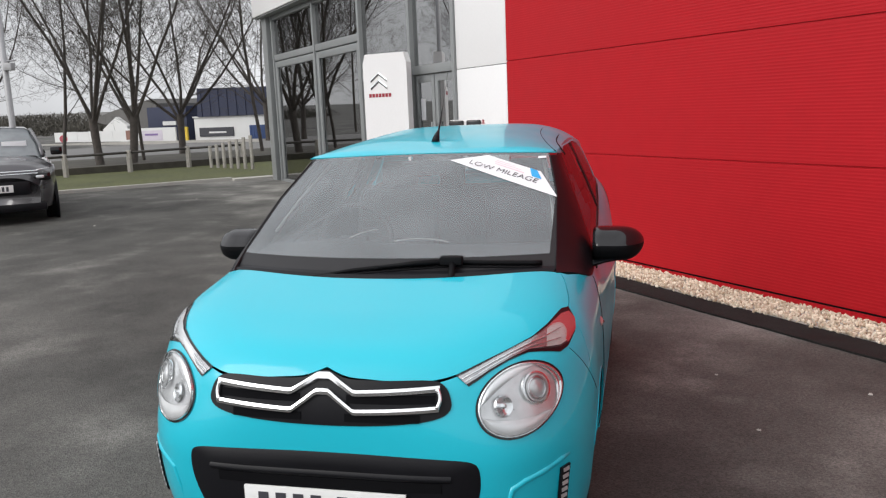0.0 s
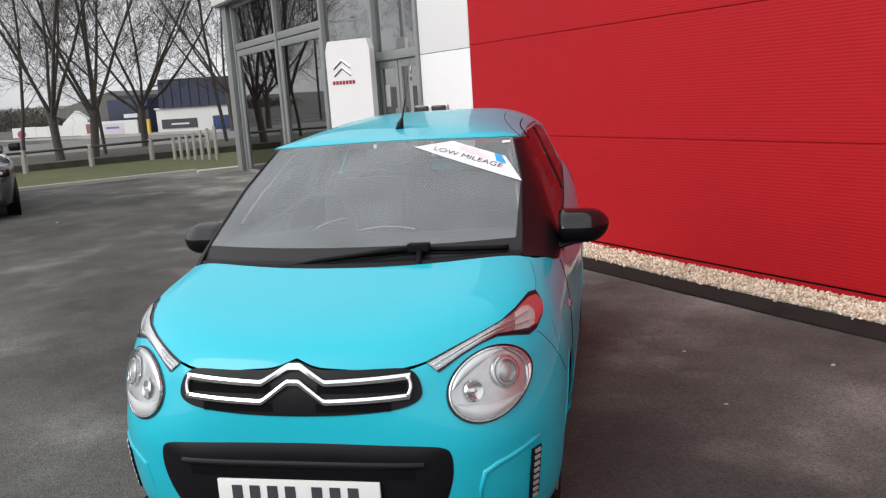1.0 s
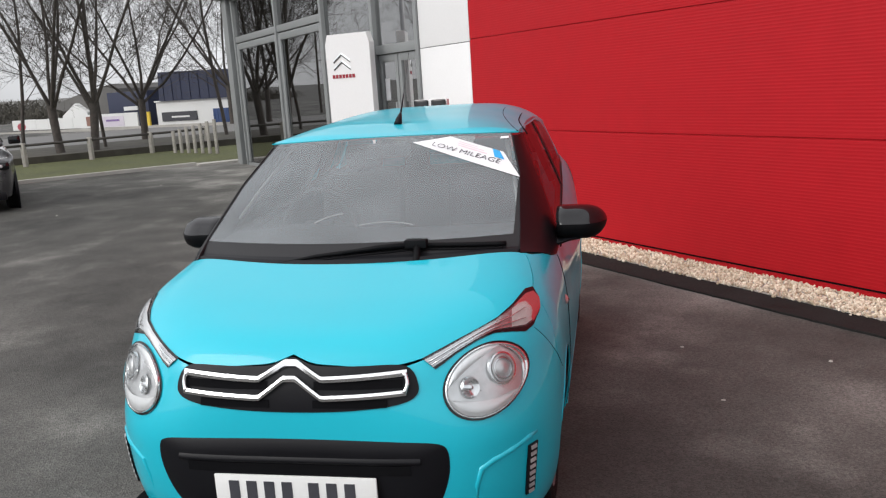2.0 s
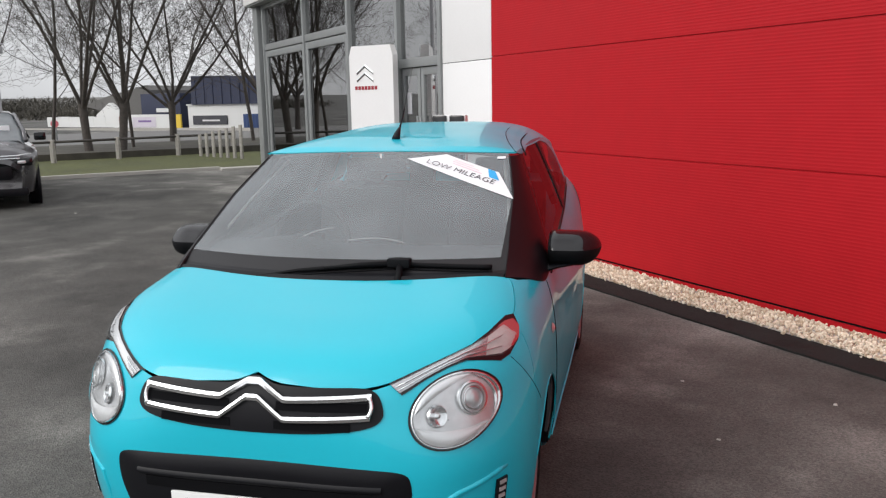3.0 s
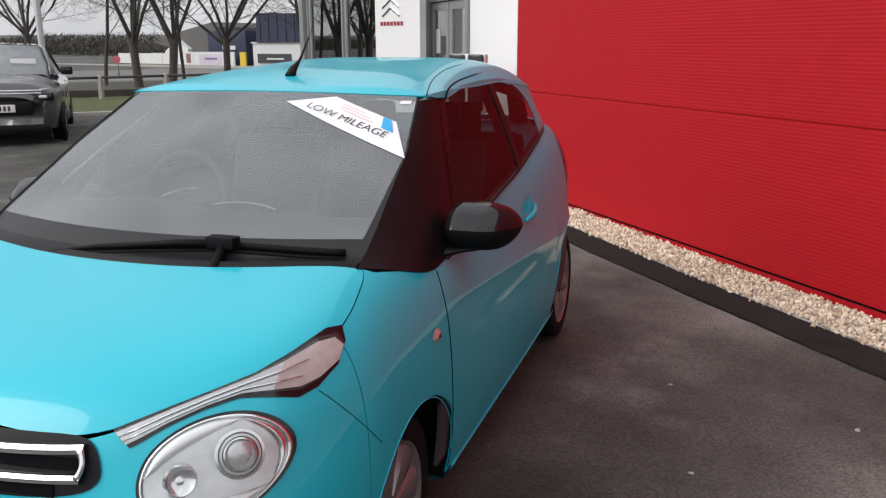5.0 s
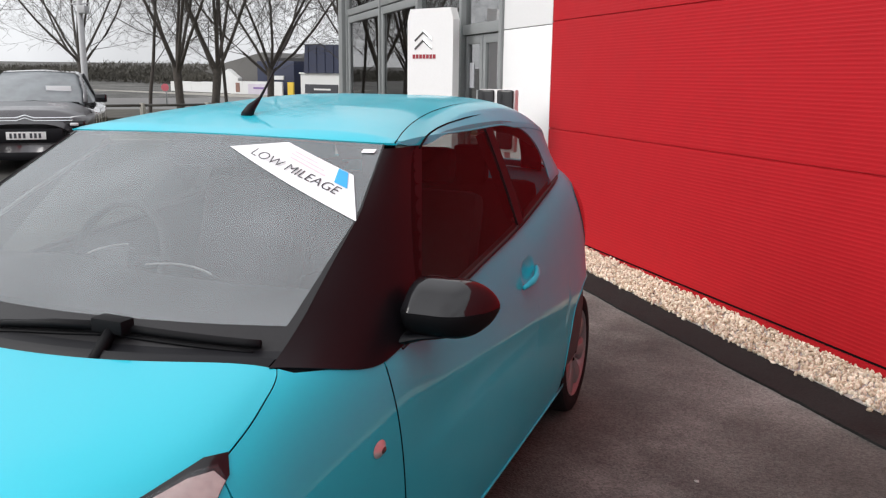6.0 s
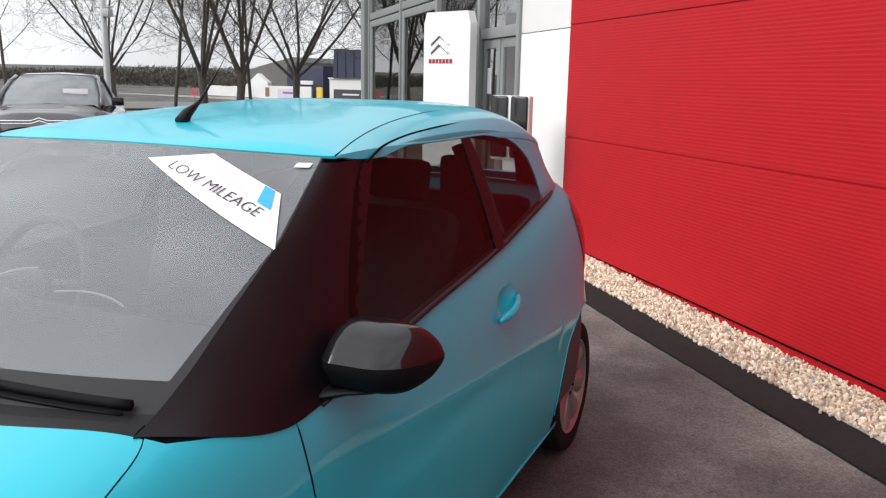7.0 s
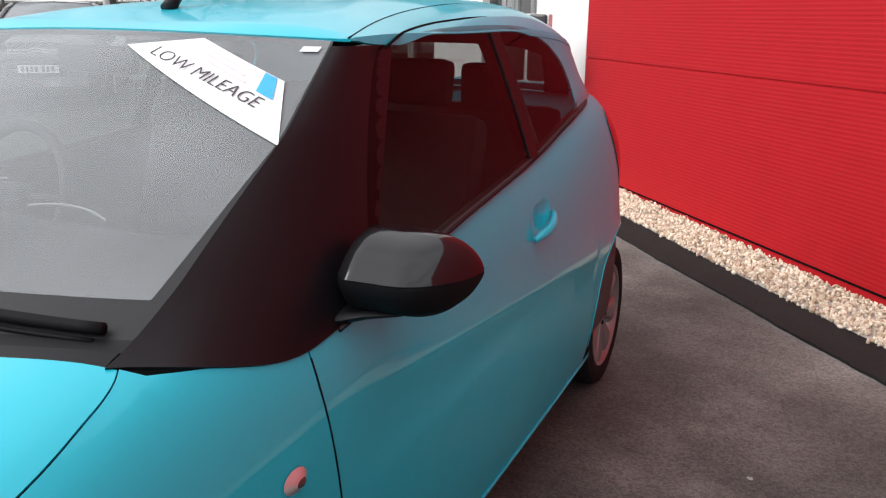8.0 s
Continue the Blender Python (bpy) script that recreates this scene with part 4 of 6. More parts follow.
def build_car_details():
    # aerial
    base = tube([(0, 1.60, 1.43), (0, 1.625, 1.455), (0, 1.66, 1.475), (0, 1.672, 1.486)], [0.020, 0.015, 0.008, 0.004], 10)
    aerial = part("aerial", base, BLACK_PLASTIC, hatch, "short black roof aerial")
    part("aerial_rod", tube([(0.0, 1.655, 1.465), (0.0, 1.700, 1.508), (0.0, 1.755, 1.565), (0.0, 1.765, 1.576), (0.0, 1.933, 1.771)], [0.0055, 0.0042, 0.0032, 0.0012, 0.0009], 8), BLACK_PLASTIC, aerial)
    # wiper: arm from its pivot, long blade across the glass
    def screen_at(x, z, up):
        return Vector((x, float(screen_y(x, z)) - 0.5 * up, z + 0.86 * up))
    blade = [screen_at(x, float(np.interp(x, [-0.28, -0.125, 0.026, 0.25, 0.58], [0.966, 0.988, 1.000, 1.011, 0.997])), 0.012) for x in np.linspace(-0.28, 0.585, 28)]
    wiper = part("wiper", tube(blade, [0.004 + 0.0055 * min(1.0, k / 8) for k in range(28)], 8), WIPER_BLACK, hatch, "black windscreen wiper")
    part("wiper_arm", tube([screen_at(0.268, 0.955, 0.004), screen_at(0.264, 0.980, 0.014), screen_at(0.260, 1.006, 0.022)], [0.016, 0.014, 0.013], 8), WIPER_BLACK, wiper)
    part("wiper_spoiler", tube([screen_at(-0.02, 0.994, 0.018), screen_at(0.12, 1.002, 0.024), screen_at(0.27, 1.006, 0.024)], [0.006, 0.010, 0.011], 8), WIPER_BLACK, wiper)
    lip = [screen_at(x, float(np.interp(x, [-0.28, -0.125, 0.026, 0.25, 0.58], [0.966, 0.988, 1.000, 1.011, 0.997])) - 0.008, 0.004) for x in np.linspace(-0.25, 0.575, 24)]
    part("wiper_lip", tube(lip, 0.004, 6), WIPER_BLACK, wiper)
    c = screen_at(0.258, 1.008, 0.022)
    part("wiper_joint", cube(c.x - 0.045, c.y - 0.022, c.z - 0.014, c.x + 0.04, c.y + 0.02, c.z + 0.018, 0.006), WIPER_BLACK, wiper)
    # door handles
    grip = [on_flank(y, 0.848 + 0.040 * s, 0.008 + 0.020 * math.sin(math.pi * s)) for s, y in zip(np.linspace(0, 1, 10), np.linspace(2.055, 2.236, 10))]
    both("door_handle", tube(grip, [0.007, 0.010, 0.012, 0.013, 0.013, 0.013, 0.012, 0.011, 0.010, 0.007], 8), TEAL)
    # indicator repeaters
    oval = [(0.928 + 0.030 * math.cos(a), 0.750 + 0.019 * math.sin(a)) for a in np.linspace(0, 2 * math.pi, 20, endpoint=False)]
    for r in both("indicator_repeater", patch(oval, on_flank, 4, None, lambda f: 0.002 + 0.010 * (1 - f * f)), BEZEL):
        r["label"] = "small oval repeater with a bright rim"
    lens = [(0.931 + 0.015 * math.cos(a), 0.748 + 0.009 * math.sin(a)) for a in np.linspace(0, 2 * math.pi, 18, endpoint=False)]
    both("repeater_lens", patch(lens, on_flank, 4, None, lambda f: 0.008 + 0.007 * (1 - f * f)), REPEATER)
    # joint between bumper and wing
    joint = []
    for s in np.linspace(0, 1, 12):
        z = 0.812 - 0.19 * s
        y = 0.360 + 0.14 * s + 0.02 * s * s
        joint.append((float(side_x(np.float64(y), np.float64(z))) + 0.0005, y, z))
    both("bumper_joint", tube(joint, 0.0011, 5), LINER)
    joint = []
    for z in np.linspace(0.905, 0.26, 24):
        y = 1.0285 + float(door_slant(z))
        joint.append((float(side_x(np.float64(y), np.float64(z))) + 0.0008, y, z))
    both("door_joint", tube(joint, 0.0014, 5), LINER)
    # sills
    ys = np.linspace(1.13, 2.80, 30)
    rows = [np.stack([side_x(ys, np.full(30, zz)) + o, ys, np.full(30, zz)], -1).tolist() for zz, o in ((0.17, -0.05), (0.185, -0.004), (0.215, 0.004), (0.236, 0.0))]
    both("sill", sheet(rows), TEAL)
    edge = [(float(side_x(np.float64(y), np.float64(0.24))) + 0.003, y, 0.236) for y in np.linspace(1.13, 2.72, 24)]
    both("sill_lip", tube(edge, 0.005, 6), TEAL)
    # tail lamps
    lamp = rounded([(3.02, 1.02), (3.10, 1.10), (3.22, 1.06), (3.34, 0.90), (3.30, 0.74), (3.18, 0.76)], 2)
    both("tail_lamp", patch(lamp, on_flank, 5, None, lambda f: 0.004 + 0.012 * (1 - f * f)), TAIL_RED)
    # sales card stuck on the glass
    def card(u, v, lift=0.0):
        """u along the card's long lower edge, v up to its upper edge."""
        low = Vector((0.127 + 0.483 * u, 0, 1.359 - 0.152 * u))
        high = Vector((0.290 + 0.239 * u, 0, 1.374 - 0.072 * u))
        p = low + (high - low) * v
        return (p.x, float(screen_y(p.x, p.z)) - 0.003 - 0.5 * lift, p.z + 0.002 + 0.86 * lift)
    sticker = tagged(link("windscreen_sticker", sheet([[card(u, v) for u in np.linspace(0, 1, 14)] for v in np.linspace(0, 1, 7)]), WHITE_CARD), "white sales sticker with dark lettering on the windscreen", "sticker")
    on_card = lambda x, z: Vector((x, float(screen_y(x, z)) - 0.0045, z + 0.0046))
    o, px, pz = on_card(0.371, 1.3065), on_card(0.520, 1.2645), on_card(0.371, 1.35)
    xa = (px - o).normalized()
    za = xa.cross((pz - o)).normalized()
    m = Matrix((xa, za.cross(xa), za)).transposed().to_4x4()
    m.translation = o
    text = words("LOW MILEAGE", 0.043, m, INK, sticker)
    wide = max(v.co.x for v in text.data.vertices) - min(v.co.x for v in text.data.vertices)
    for v in text.data.vertices:
        v.co.x *= 0.318 / wide
    label = [[(x, float(screen_y(x, z)) - 0.003, z + 0.003) for x in np.linspace(0.508, 0.543, 4)] for z in (1.352, 1.361)]
    tagged(link("windscreen_label", sheet(label), WHITE_CARD), "small white label in the windscreen's upper corner", "sticker")
    part("printed_band", sheet([[card(u, v, 0.002) for u in np.linspace(0.80, 0.93, 5)] for v in (0.60, 0.98)]), BLUE_INK, sticker)
    for v0, v1, u0, u1 in ((0.62, 0.66, 0.30, 0.70), (0.73, 0.76, 0.26, 0.66), (0.83, 0.86, 0.24, 0.56)):
        part("printed_lines", sheet([[card(u, v, 0.002) for u in np.linspace(u0, u1, 8)] for v in (v0, v1)]), PINK_INK, sticker)


REPEATER = surface("smoked_repeater", (0.055, 0.040, 0.042), 0.2, vary=0.3, grain=90, coat=0.4)
TAIL_RED = surface("tail_lamp_red", (0.30, 0.01, 0.012), 0.15, vary=0.1, coat=1.0)
build_car_details()


def build_interior():
    # dashboard
    rows = []
    for f in np.linspace(0, 1, 8):
        y = 0.86 + 0.46 * f
        z = 1.0 + 0.02 * math.sin(math.pi * f) - 0.16 * max(0, f - 0.7) / 0.3
        rows.append([(0.66 * s, y + 0.06 * s * s, z + 0.03 * math.exp(-((s + 0.5) / 0.25) ** 2) * math.sin(math.pi * f)) for s in np.linspace(-1, 1, 25)])
    part("dashboard", thick(sheet(rows), 0.05), TRIM_DARK, hatch)
    # pale arcs stand in for the highlights along the dashboard's edges
    arc = [(x, 1.262 - 0.05 * (x / 0.125) ** 2 * 0.4 - 0.09 * x, 1.022 - 0.010 * (x / 0.125) ** 2) for x in np.linspace(-0.125, 0.125, 14)]
    part("dash_highlight", tube(arc, 0.003, 6), PILLAR_TRIM, hatch, "pale curved line painted for the highlight on the dashboard edge")
    binnacle = [(-0.33 + 0.022 * k, 1.24 + 0.004 * k, 1.03 + 0.010 * k - 0.0007 * k * k) for k in range(7)]
    part("binnacle_glint", tube(binnacle, 0.003, 6), PILLAR_TRIM, hatch)
    ring = [(-0.36 + 0.175 * math.cos(a), 1.40 + 0.06 * math.sin(a), 0.985 + 0.165 * math.sin(a)) for a in np.linspace(0, 2 * math.pi, 33)]
    wheel = part("steering_wheel", tube(ring, 0.015, 8, False), TRIM_DARK, hatch)
    part("wheel_boss", cube(-0.43, 1.36, 0.945, -0.29, 1.41, 1.02, 0.02), TRIM_DARK, wheel)
    for s in (-1, 1):
        part("wheel_spoke", tube([(-0.36, 1.39, 0.98), (-0.36 + 0.17 * s, 1.40, 0.99)], 0.014, 6), TRIM_DARK, wheel)
    for s in (-0.36, 0.36):
        seat = part("front_seat", cube(s - 0.24, 1.55, 0.42, s + 0.24, 2.05, 0.60, 0.06), FABRIC, hatch, "dark fabric front seat")
        bm = cube(-0.23, -0.06, 0, 0.23, 0.06, 0.62, 0.05)
        bmesh.ops.transform(bm, matrix=pose(s, 2.0, 0.56, -18, 0, 0), verts=bm.verts)
        part("backrest", bm, FABRIC, seat)
        bm = cube(-0.105, -0.035, 0, 0.105, 0.035, 0.135, 0.03)
        bmesh.ops.transform(bm, matrix=pose(s, 2.21, 1.17, -10, 0, 0), verts=bm.verts)
        part("headrest", bm, FABRIC, seat)
    bench = part("rear_bench", cube(-0.55, 2.55, 0.42, 0.55, 2.95, 0.60, 0.05), FABRIC, hatch)
    bm = cube(-0.55, -0.06, 0, 0.55, 0.06, 0.55, 0.05)
    bmesh.ops.transform(bm, matrix=pose(0, 2.92, 0.56, -14, 0, 0), verts=bm.verts)
    part("bench_back", bm, FABRIC, bench)
    for s in (-0.24, 0.24):
        part("rear_headrest", cube(s - 0.085, 2.98, 1.06, s + 0.085, 3.05, 1.25, 0.03), FABRIC, bench)
    part("rear_view_mirror", cube(-0.11, 1.36, 1.295, 0.11, 1.39, 1.355, 0.015), BLACK_PLASTIC, hatch)
    for s in (1, -1):
        path = [(s * 0.604, 1.075, 1.09), (s * 0.577, 1.265, 1.19), (s * 0.517, 1.55, 1.335)]
        part("pillar_trim", tube(path, [0.006, 0.007, 0.008], 8), PILLAR_TRIM, hatch, "pale grey inner pillar trim")
        rows = [[(s * (float(glass_x(np.float64(y), np.float64(z))) - 0.03), y, z) for y in np.linspace(2.25, 2.36, 4)] for z in np.linspace(1.06, 1.36, 10)]
        part("centre_pillar", thick(sheet(rows), 0.03), TRIM_DARK, hatch)
        strap = [(s * (float(glass_x(np.float64(2.265), np.float64(z))) - 0.045), 2.265 + 0.06 * (z - 1.06), z) for z in np.linspace(1.02, 1.30, 8)]
        part("seat_belt", tube(strap, 0.006, 6), TRIM_GREY, hatch)
        rows = [[(s * (float(side_x(np.float64(y), np.float64(0.3 + (float(BELT(y)) - 0.298) * f))) - 0.014), y, 0.3 + (float(BELT(y)) - 0.294) * f) for y in np.linspace(1.0, 3.1, 24)] for f in np.linspace(0, 1, 8)]
        part("door_lining", thick(sheet(rows), 0.012), TRIM_DARK, hatch)
    for s in (1, -1):
        ledge = [(s * (float(glass_x(np.float64(y), BELT(y))) - 0.014), y, float(BELT(y)) + 0.004) for y in np.linspace(1.15, 3.0, 24)]
        part("door_ledge", tube(ledge, 0.013, 8), TRIM_DARK, hatch)
    rows = [[(0.53 * s, y, float(roof_z(0.53 * s, np.float64(y))) - 0.035) for s in np.linspace(-1, 1, 9)] for y in np.linspace(1.46, 3.1, 9)]
    part("headlining", sheet(rows), TRIM_GREY, hatch)
    part("cabin_floor", cube(-0.66, 0.95, 0.26, 0.66, 3.2, 0.30), TRIM_DARK, hatch)
    part("bulkhead", cube(-0.64, 0.90, 0.26, 0.64, 0.93, 0.96), TRIM_DARK, hatch)


PILLAR_TRIM = surface("pale_trim", (0.42, 0.42, 0.41), 0.8)
build_interior()

# ---- ground ----
SITE = pose(0.5, 6.14, 0, 0, 0, -49.6)  # along the red wall, into it, up


def site(s, n, z=0.0):
    return SITE @ Vector((s, n, z))


def ground_z(x, y):
    return 0.012 * max(0.0, -0.45 * x + 0.89 * (y - 1.5) - 2)


def on_ground(s, n, lift=0.0):
    p = site(s, n)
    return Vector((p.x, p.y, ground_z(p.x, p.y) + lift))


def stepped(bands):
    out = []
    for a, b, n in bands:
        out += list(np.linspace(a, b, n, endpoint=False))
    return out + [bands[-1][1]]


def build_ground():
    ss = stepped([(-900, -60, 8), (-60, -12, 16), (-12, 8, 40), (8, 60, 10), (60, 900, 6)])
    ns = stepped([(-900, -40, 8), (-40, -10, 10), (-10, 2, 24), (2, 60, 10), (60, 900, 6)])
    rows = [[on_ground(s, n) for n in ns] for s in ss]
    g = link("ground", sheet(rows), ASPHALT)
    tagged(g, "worn brown-grey asphalt forecourt", "ground", kind="structure")


build_ground()


def slab(name, label, category, material, s0, s1, n0, n1, lift0, lift1, steps=12, kind="structure", wobble=0.0):
    """A raised sheet that follows the ground, with real edges."""
    bm = bmesh.new()
    top, low = [], []
    wide = min(steps, 40)
    for s in np.linspace(s0, s1, steps):
        edge = wobble * (noise.noise(Vector((s * 2.2, 0.3, 1.7))) + 0.6 * noise.noise(Vector((s * 9.0, 4.3, 0.7))))
        ns = np.linspace(n0 + edge, n1, wide)
        top.append([bm.verts.new(on_ground(s, n, lift1 + wobble * 0.25 * noise.noise(Vector((s * 7, n * 9, 0))))) for n in ns])
        low.append([bm.verts.new(on_ground(s, n, lift0)) for n in ns])
    k = steps - 1
    for i in range(k):
        for j in range(wide - 1):
            bm.faces.new((top[i][j], top[i + 1][j], top[i + 1][j + 1], top[i][j + 1]))
        bm.faces.new((low[i][0], low[i + 1][0], top[i + 1][0], top[i][0]))
        bm.faces.new((top[i][-1], top[i + 1][-1], low[i + 1][-1], low[i][-1]))
    for j in range(wide - 1):
        bm.faces.new((top[0][j], top[0][j + 1], low[0][j + 1], low[0][j]))
        bm.faces.new((low[k][j], low[k][j + 1], top[k][j + 1], top[k][j]))
    bmesh.ops.recalc_face_normals(bm, faces=bm.faces)
    return tagged(link(name, bm, material, smooth=False), label, category, kind=kind)


slab("bitumen_edge", "dark bitumen strip along the gravel bed", "kerb", TAR, -2.6, 10.0, -0.69, -0.40, -0.02, 0.014, 320, wobble=0.014)
slab("gravel_bed", "earth under the pale gravel", "ground", CONCRETE, -1.6, 10.0, -0.41, 0.0, -0.02, 0.016, 40)
slab("grass_verge", "short winter grass verge", "grass", GRASS, -16.6, -12.05, -40, 6, -0.02, 0.05, 40)
slab("grass_verge", "rough brown grass bank beyond the fence", "grass", HEDGE, -20.6, -16.6, -60, 12, -0.02, 0.22, 30)
slab("kerb", "pale concrete kerb", "kerb", CONCRETE, -12.05, -11.92, -40, -0.9, -0.02, 0.07, 60)
slab("paving_slab", "pale concrete threshold slab", "pavement", CONCRETE, -13.2, -11.7, -0.9, 1.5, -0.02, 0.045, 10)
slab("road", "grey road beyond the verge", "road", ROAD_GREY, -33.0, -21.0, -120, 60, -0.02, 0.05, 40)


# ---- showroom ----
def rib_panel(s0, s1, z0, z1, pitch=0.025, depth=0.0007, gap=0.0025):
    """One horizontally ribbed metal panel, proud of its backing."""
    prof = []
    z = z0 + gap
    prof.append((0.0, z))
    prof.append((-0.018, z + 0.004))
    k = int((z1 - z0 - 2 * gap - 0.01) / pitch)
    for i in range(k):
        a = z0 + gap + 0.006 + i * pitch
        prof += [(-0.018, a), (-0.018, a + pitch * 0.45), (-0.018 - depth, a + pitch * 0.55), (-0.018 - depth, a + pitch * 0.92)]
    prof += [(-0.018, z1 - gap - 0.004), (0.0, z1 - gap)]
    return sheet([[(s, n, z) for n, z in prof] for s in (s0, s1)])


def build_wall():
    wall = thing("wall_red", "bright red horizontally ribbed metal cladding wall", "wall", SITE, kind="structure")
    # unseen above 3 m and past 4 m along, extended to block sky
    part("backing", cube(-1.53, -0.006, -0.1, 10.0, 0.30, 7.2), RED_METAL, wall)
    zs = [0.070, 1.072, 2.078, 3.084, 4.09, 5.1, 6.1, 7.1]
    for z0, z1 in zip(zs, zs[1:]):
        part("panel", rib_panel(-1.53, 10.0, z0, z1), RED_METAL, wall, smooth=False)
    part("base_flashing", cube(-1.53, -0.034, -0.05, 10.0, -0.008, 0.060), RED_METAL, wall)
    # black strip paints the shade in the gap over the flashing
    part("base_gap", cube(-1.53, -0.012, 0.060, 10.0, -0.0065, 0.073), LINER, wall)
    part("coping", cube(-1.53, -0.05, 7.1, 10.0, 0.34, 7.2, 0.01), RED_METAL, wall)

    white = thing("wall_white", "smooth white metal panel pier", "wall", SITE, kind="structure")
    part("backing", cube(-2.72, 0.0, -0.1, -1.535, 0.30, 7.2), LINER, white)
    # the top panel is unseen, carried up with the red wall to block sky
    for z0, z1 in ((0.0, 2.052), (2.06, 3.70), (3.708, 7.2)):
        part("panel", cube(-2.73, -0.022, z0, -1.534, 0.0, z1, 0.003), WHITE_METAL, white)
    fascia = thing("fascia", "white metal fascia over the glazing", "wall", SITE, kind="structure")
    part("panel", cube(-11.55, -0.25, 3.66, -2.735, 0.35, 6.2, 0.01), WHITE_METAL, fascia)
    part("soffit", cube(-11.5, -0.22, 3.63, -2.74, 0.35, 3.655), ALU, fascia)


def bar(parent, s0, s1, z0, z1, d=0.10, off=-0.03, name="window_frame"):
    return part(name, cube(s0, off, z0, s1, off + d, z1, 0.004), ALU, parent)


def build_glazing():
    g = thing("window_1", "tall grey-framed showroom glazing", "window", SITE, kind="structure")
    posts = [-2.78, -4.08, -5.96, -8.20, -10.88]
    for p in posts:
        bar(g, p - 0.04, p + 0.04, 0.10, 3.63, 0.16, -0.05)
    part("corner_column", cube(-11.42, -0.10, 0.12, -11.08, 0.16, 3.65, 0.01), ALU, g)
    for a, b in zip(posts, posts[1:]):
        z = 2.76 if a < -5 else 2.11
        for z0, z1 in ((0.10, 0.20), (z - 0.06, z + 0.06), (3.54, 3.63)):
            if a == -2.78 and z0 == 0.10:
                continue
            bar(g, b + 0.04, a - 0.04, z0, z1)
        for z0, z1 in ((0.20, z - 0.06), (z + 0.06, 3.54)):
            if a == -2.78 and z0 == 0.20:
                continue
            p = part("pane", cube(b + 0.04, 0.016, z0, a - 0.04, 0.024, z1), SHOP_GLASS, g)
            p.visible_shadow = False
    for a, b in ((-8.16, -6.00), (-10.84, -8.24)):
        for s0, s1, z0, z1 in ((a if a < b else b, min(a, b) + 0.13, 0.22, 2.68), (max(a, b) - 0.13, max(a, b), 0.22, 2.68), (min(a, b) + 0.13, max(a, b) - 0.13, 2.56, 2.68)):
            part("sliding_frame", cube(s0, -0.02, z0, s1, 0.012, z1, 0.004), ALU, g)
    d = thing("door_1", "grey-framed double glass entrance door", "door", SITE, kind="structure")
    for a, b in ((-4.03, -3.43), (-3.43, -2.83)):
        leaf = part("door_leaf", cube(a + 0.012, 0.006, 0.12, a + 0.095, 0.056, 2.04, 0.004), ALU, d)
        for s0, s1, z0, z1 in ((b - 0.095, b - 0.012, 0.12, 2.04), (a + 0.095, b - 0.095, 0.12, 0.30), (a + 0.095, b - 0.095, 1.94, 2.04)):
            part("leaf_rail", cube(s0, 0.006, z0, s1, 0.056, z1, 0.004), ALU, leaf)
        p = part("pane", cube(a + 0.095, 0.028, 0.30, b - 0.095, 0.034, 1.94), SHOP_GLASS, leaf)
        p.visible_shadow = False
        if a < -4:
            part("notice", cube(a + 0.14, 0.020, 1.42, a + 0.27, 0.024, 1.72), WHITE_CARD, leaf)
        part("pull_handle", tube([(b - 0.05 if a < -3.5 else a + 0.05, -0.03, 0.9), (b - 0.05 if a < -3.5 else a + 0.05, -0.03, 1.4)], 0.014, 8), ALU, leaf)
    # the room behind the glass
    room = thing("showroom_interior", "dim grey showroom room behind the glass", "room", SITE, kind="structure")
    part("back_wall", cube(-11.3, 7.0, 0.1, 10.0, 7.2, 4.4), FAR_WHITE, room)
    part("end_wall", cube(-2.6, 0.35, 0.1, -2.5, 7.0, 4.4), FAR_WHITE, room)
    part("room_floor", cube(-11.3, 0.02, 0.02, -2.5, 7.0, 0.10), TRIM_GREY, room)
    part("room_ceiling", cube(-11.3, 0.35, 4.3, -2.5, 7.0, 4.4), FAR_WHITE, room)
    side = thing("window_2", "grey-framed glazed end of the showroom", "window", SITE, kind="structure")
    for n in (0.2, 2.4, 4.6, 6.8):
        part("window_frame", cube(-11.4, n, 0.1, -11.3, n + 0.1, 3.63), ALU, side)
    for n in (0.3, 2.5, 4.7):
        p = part("pane", cube(-11.36, n, 0.1, -11.35, n + 2.1, 3.63), SHOP_GLASS, side)
        p.visible_shadow = False


DARK_RED = surface("dark_red_print", (0.30, 0.015, 0.03), 0.5)


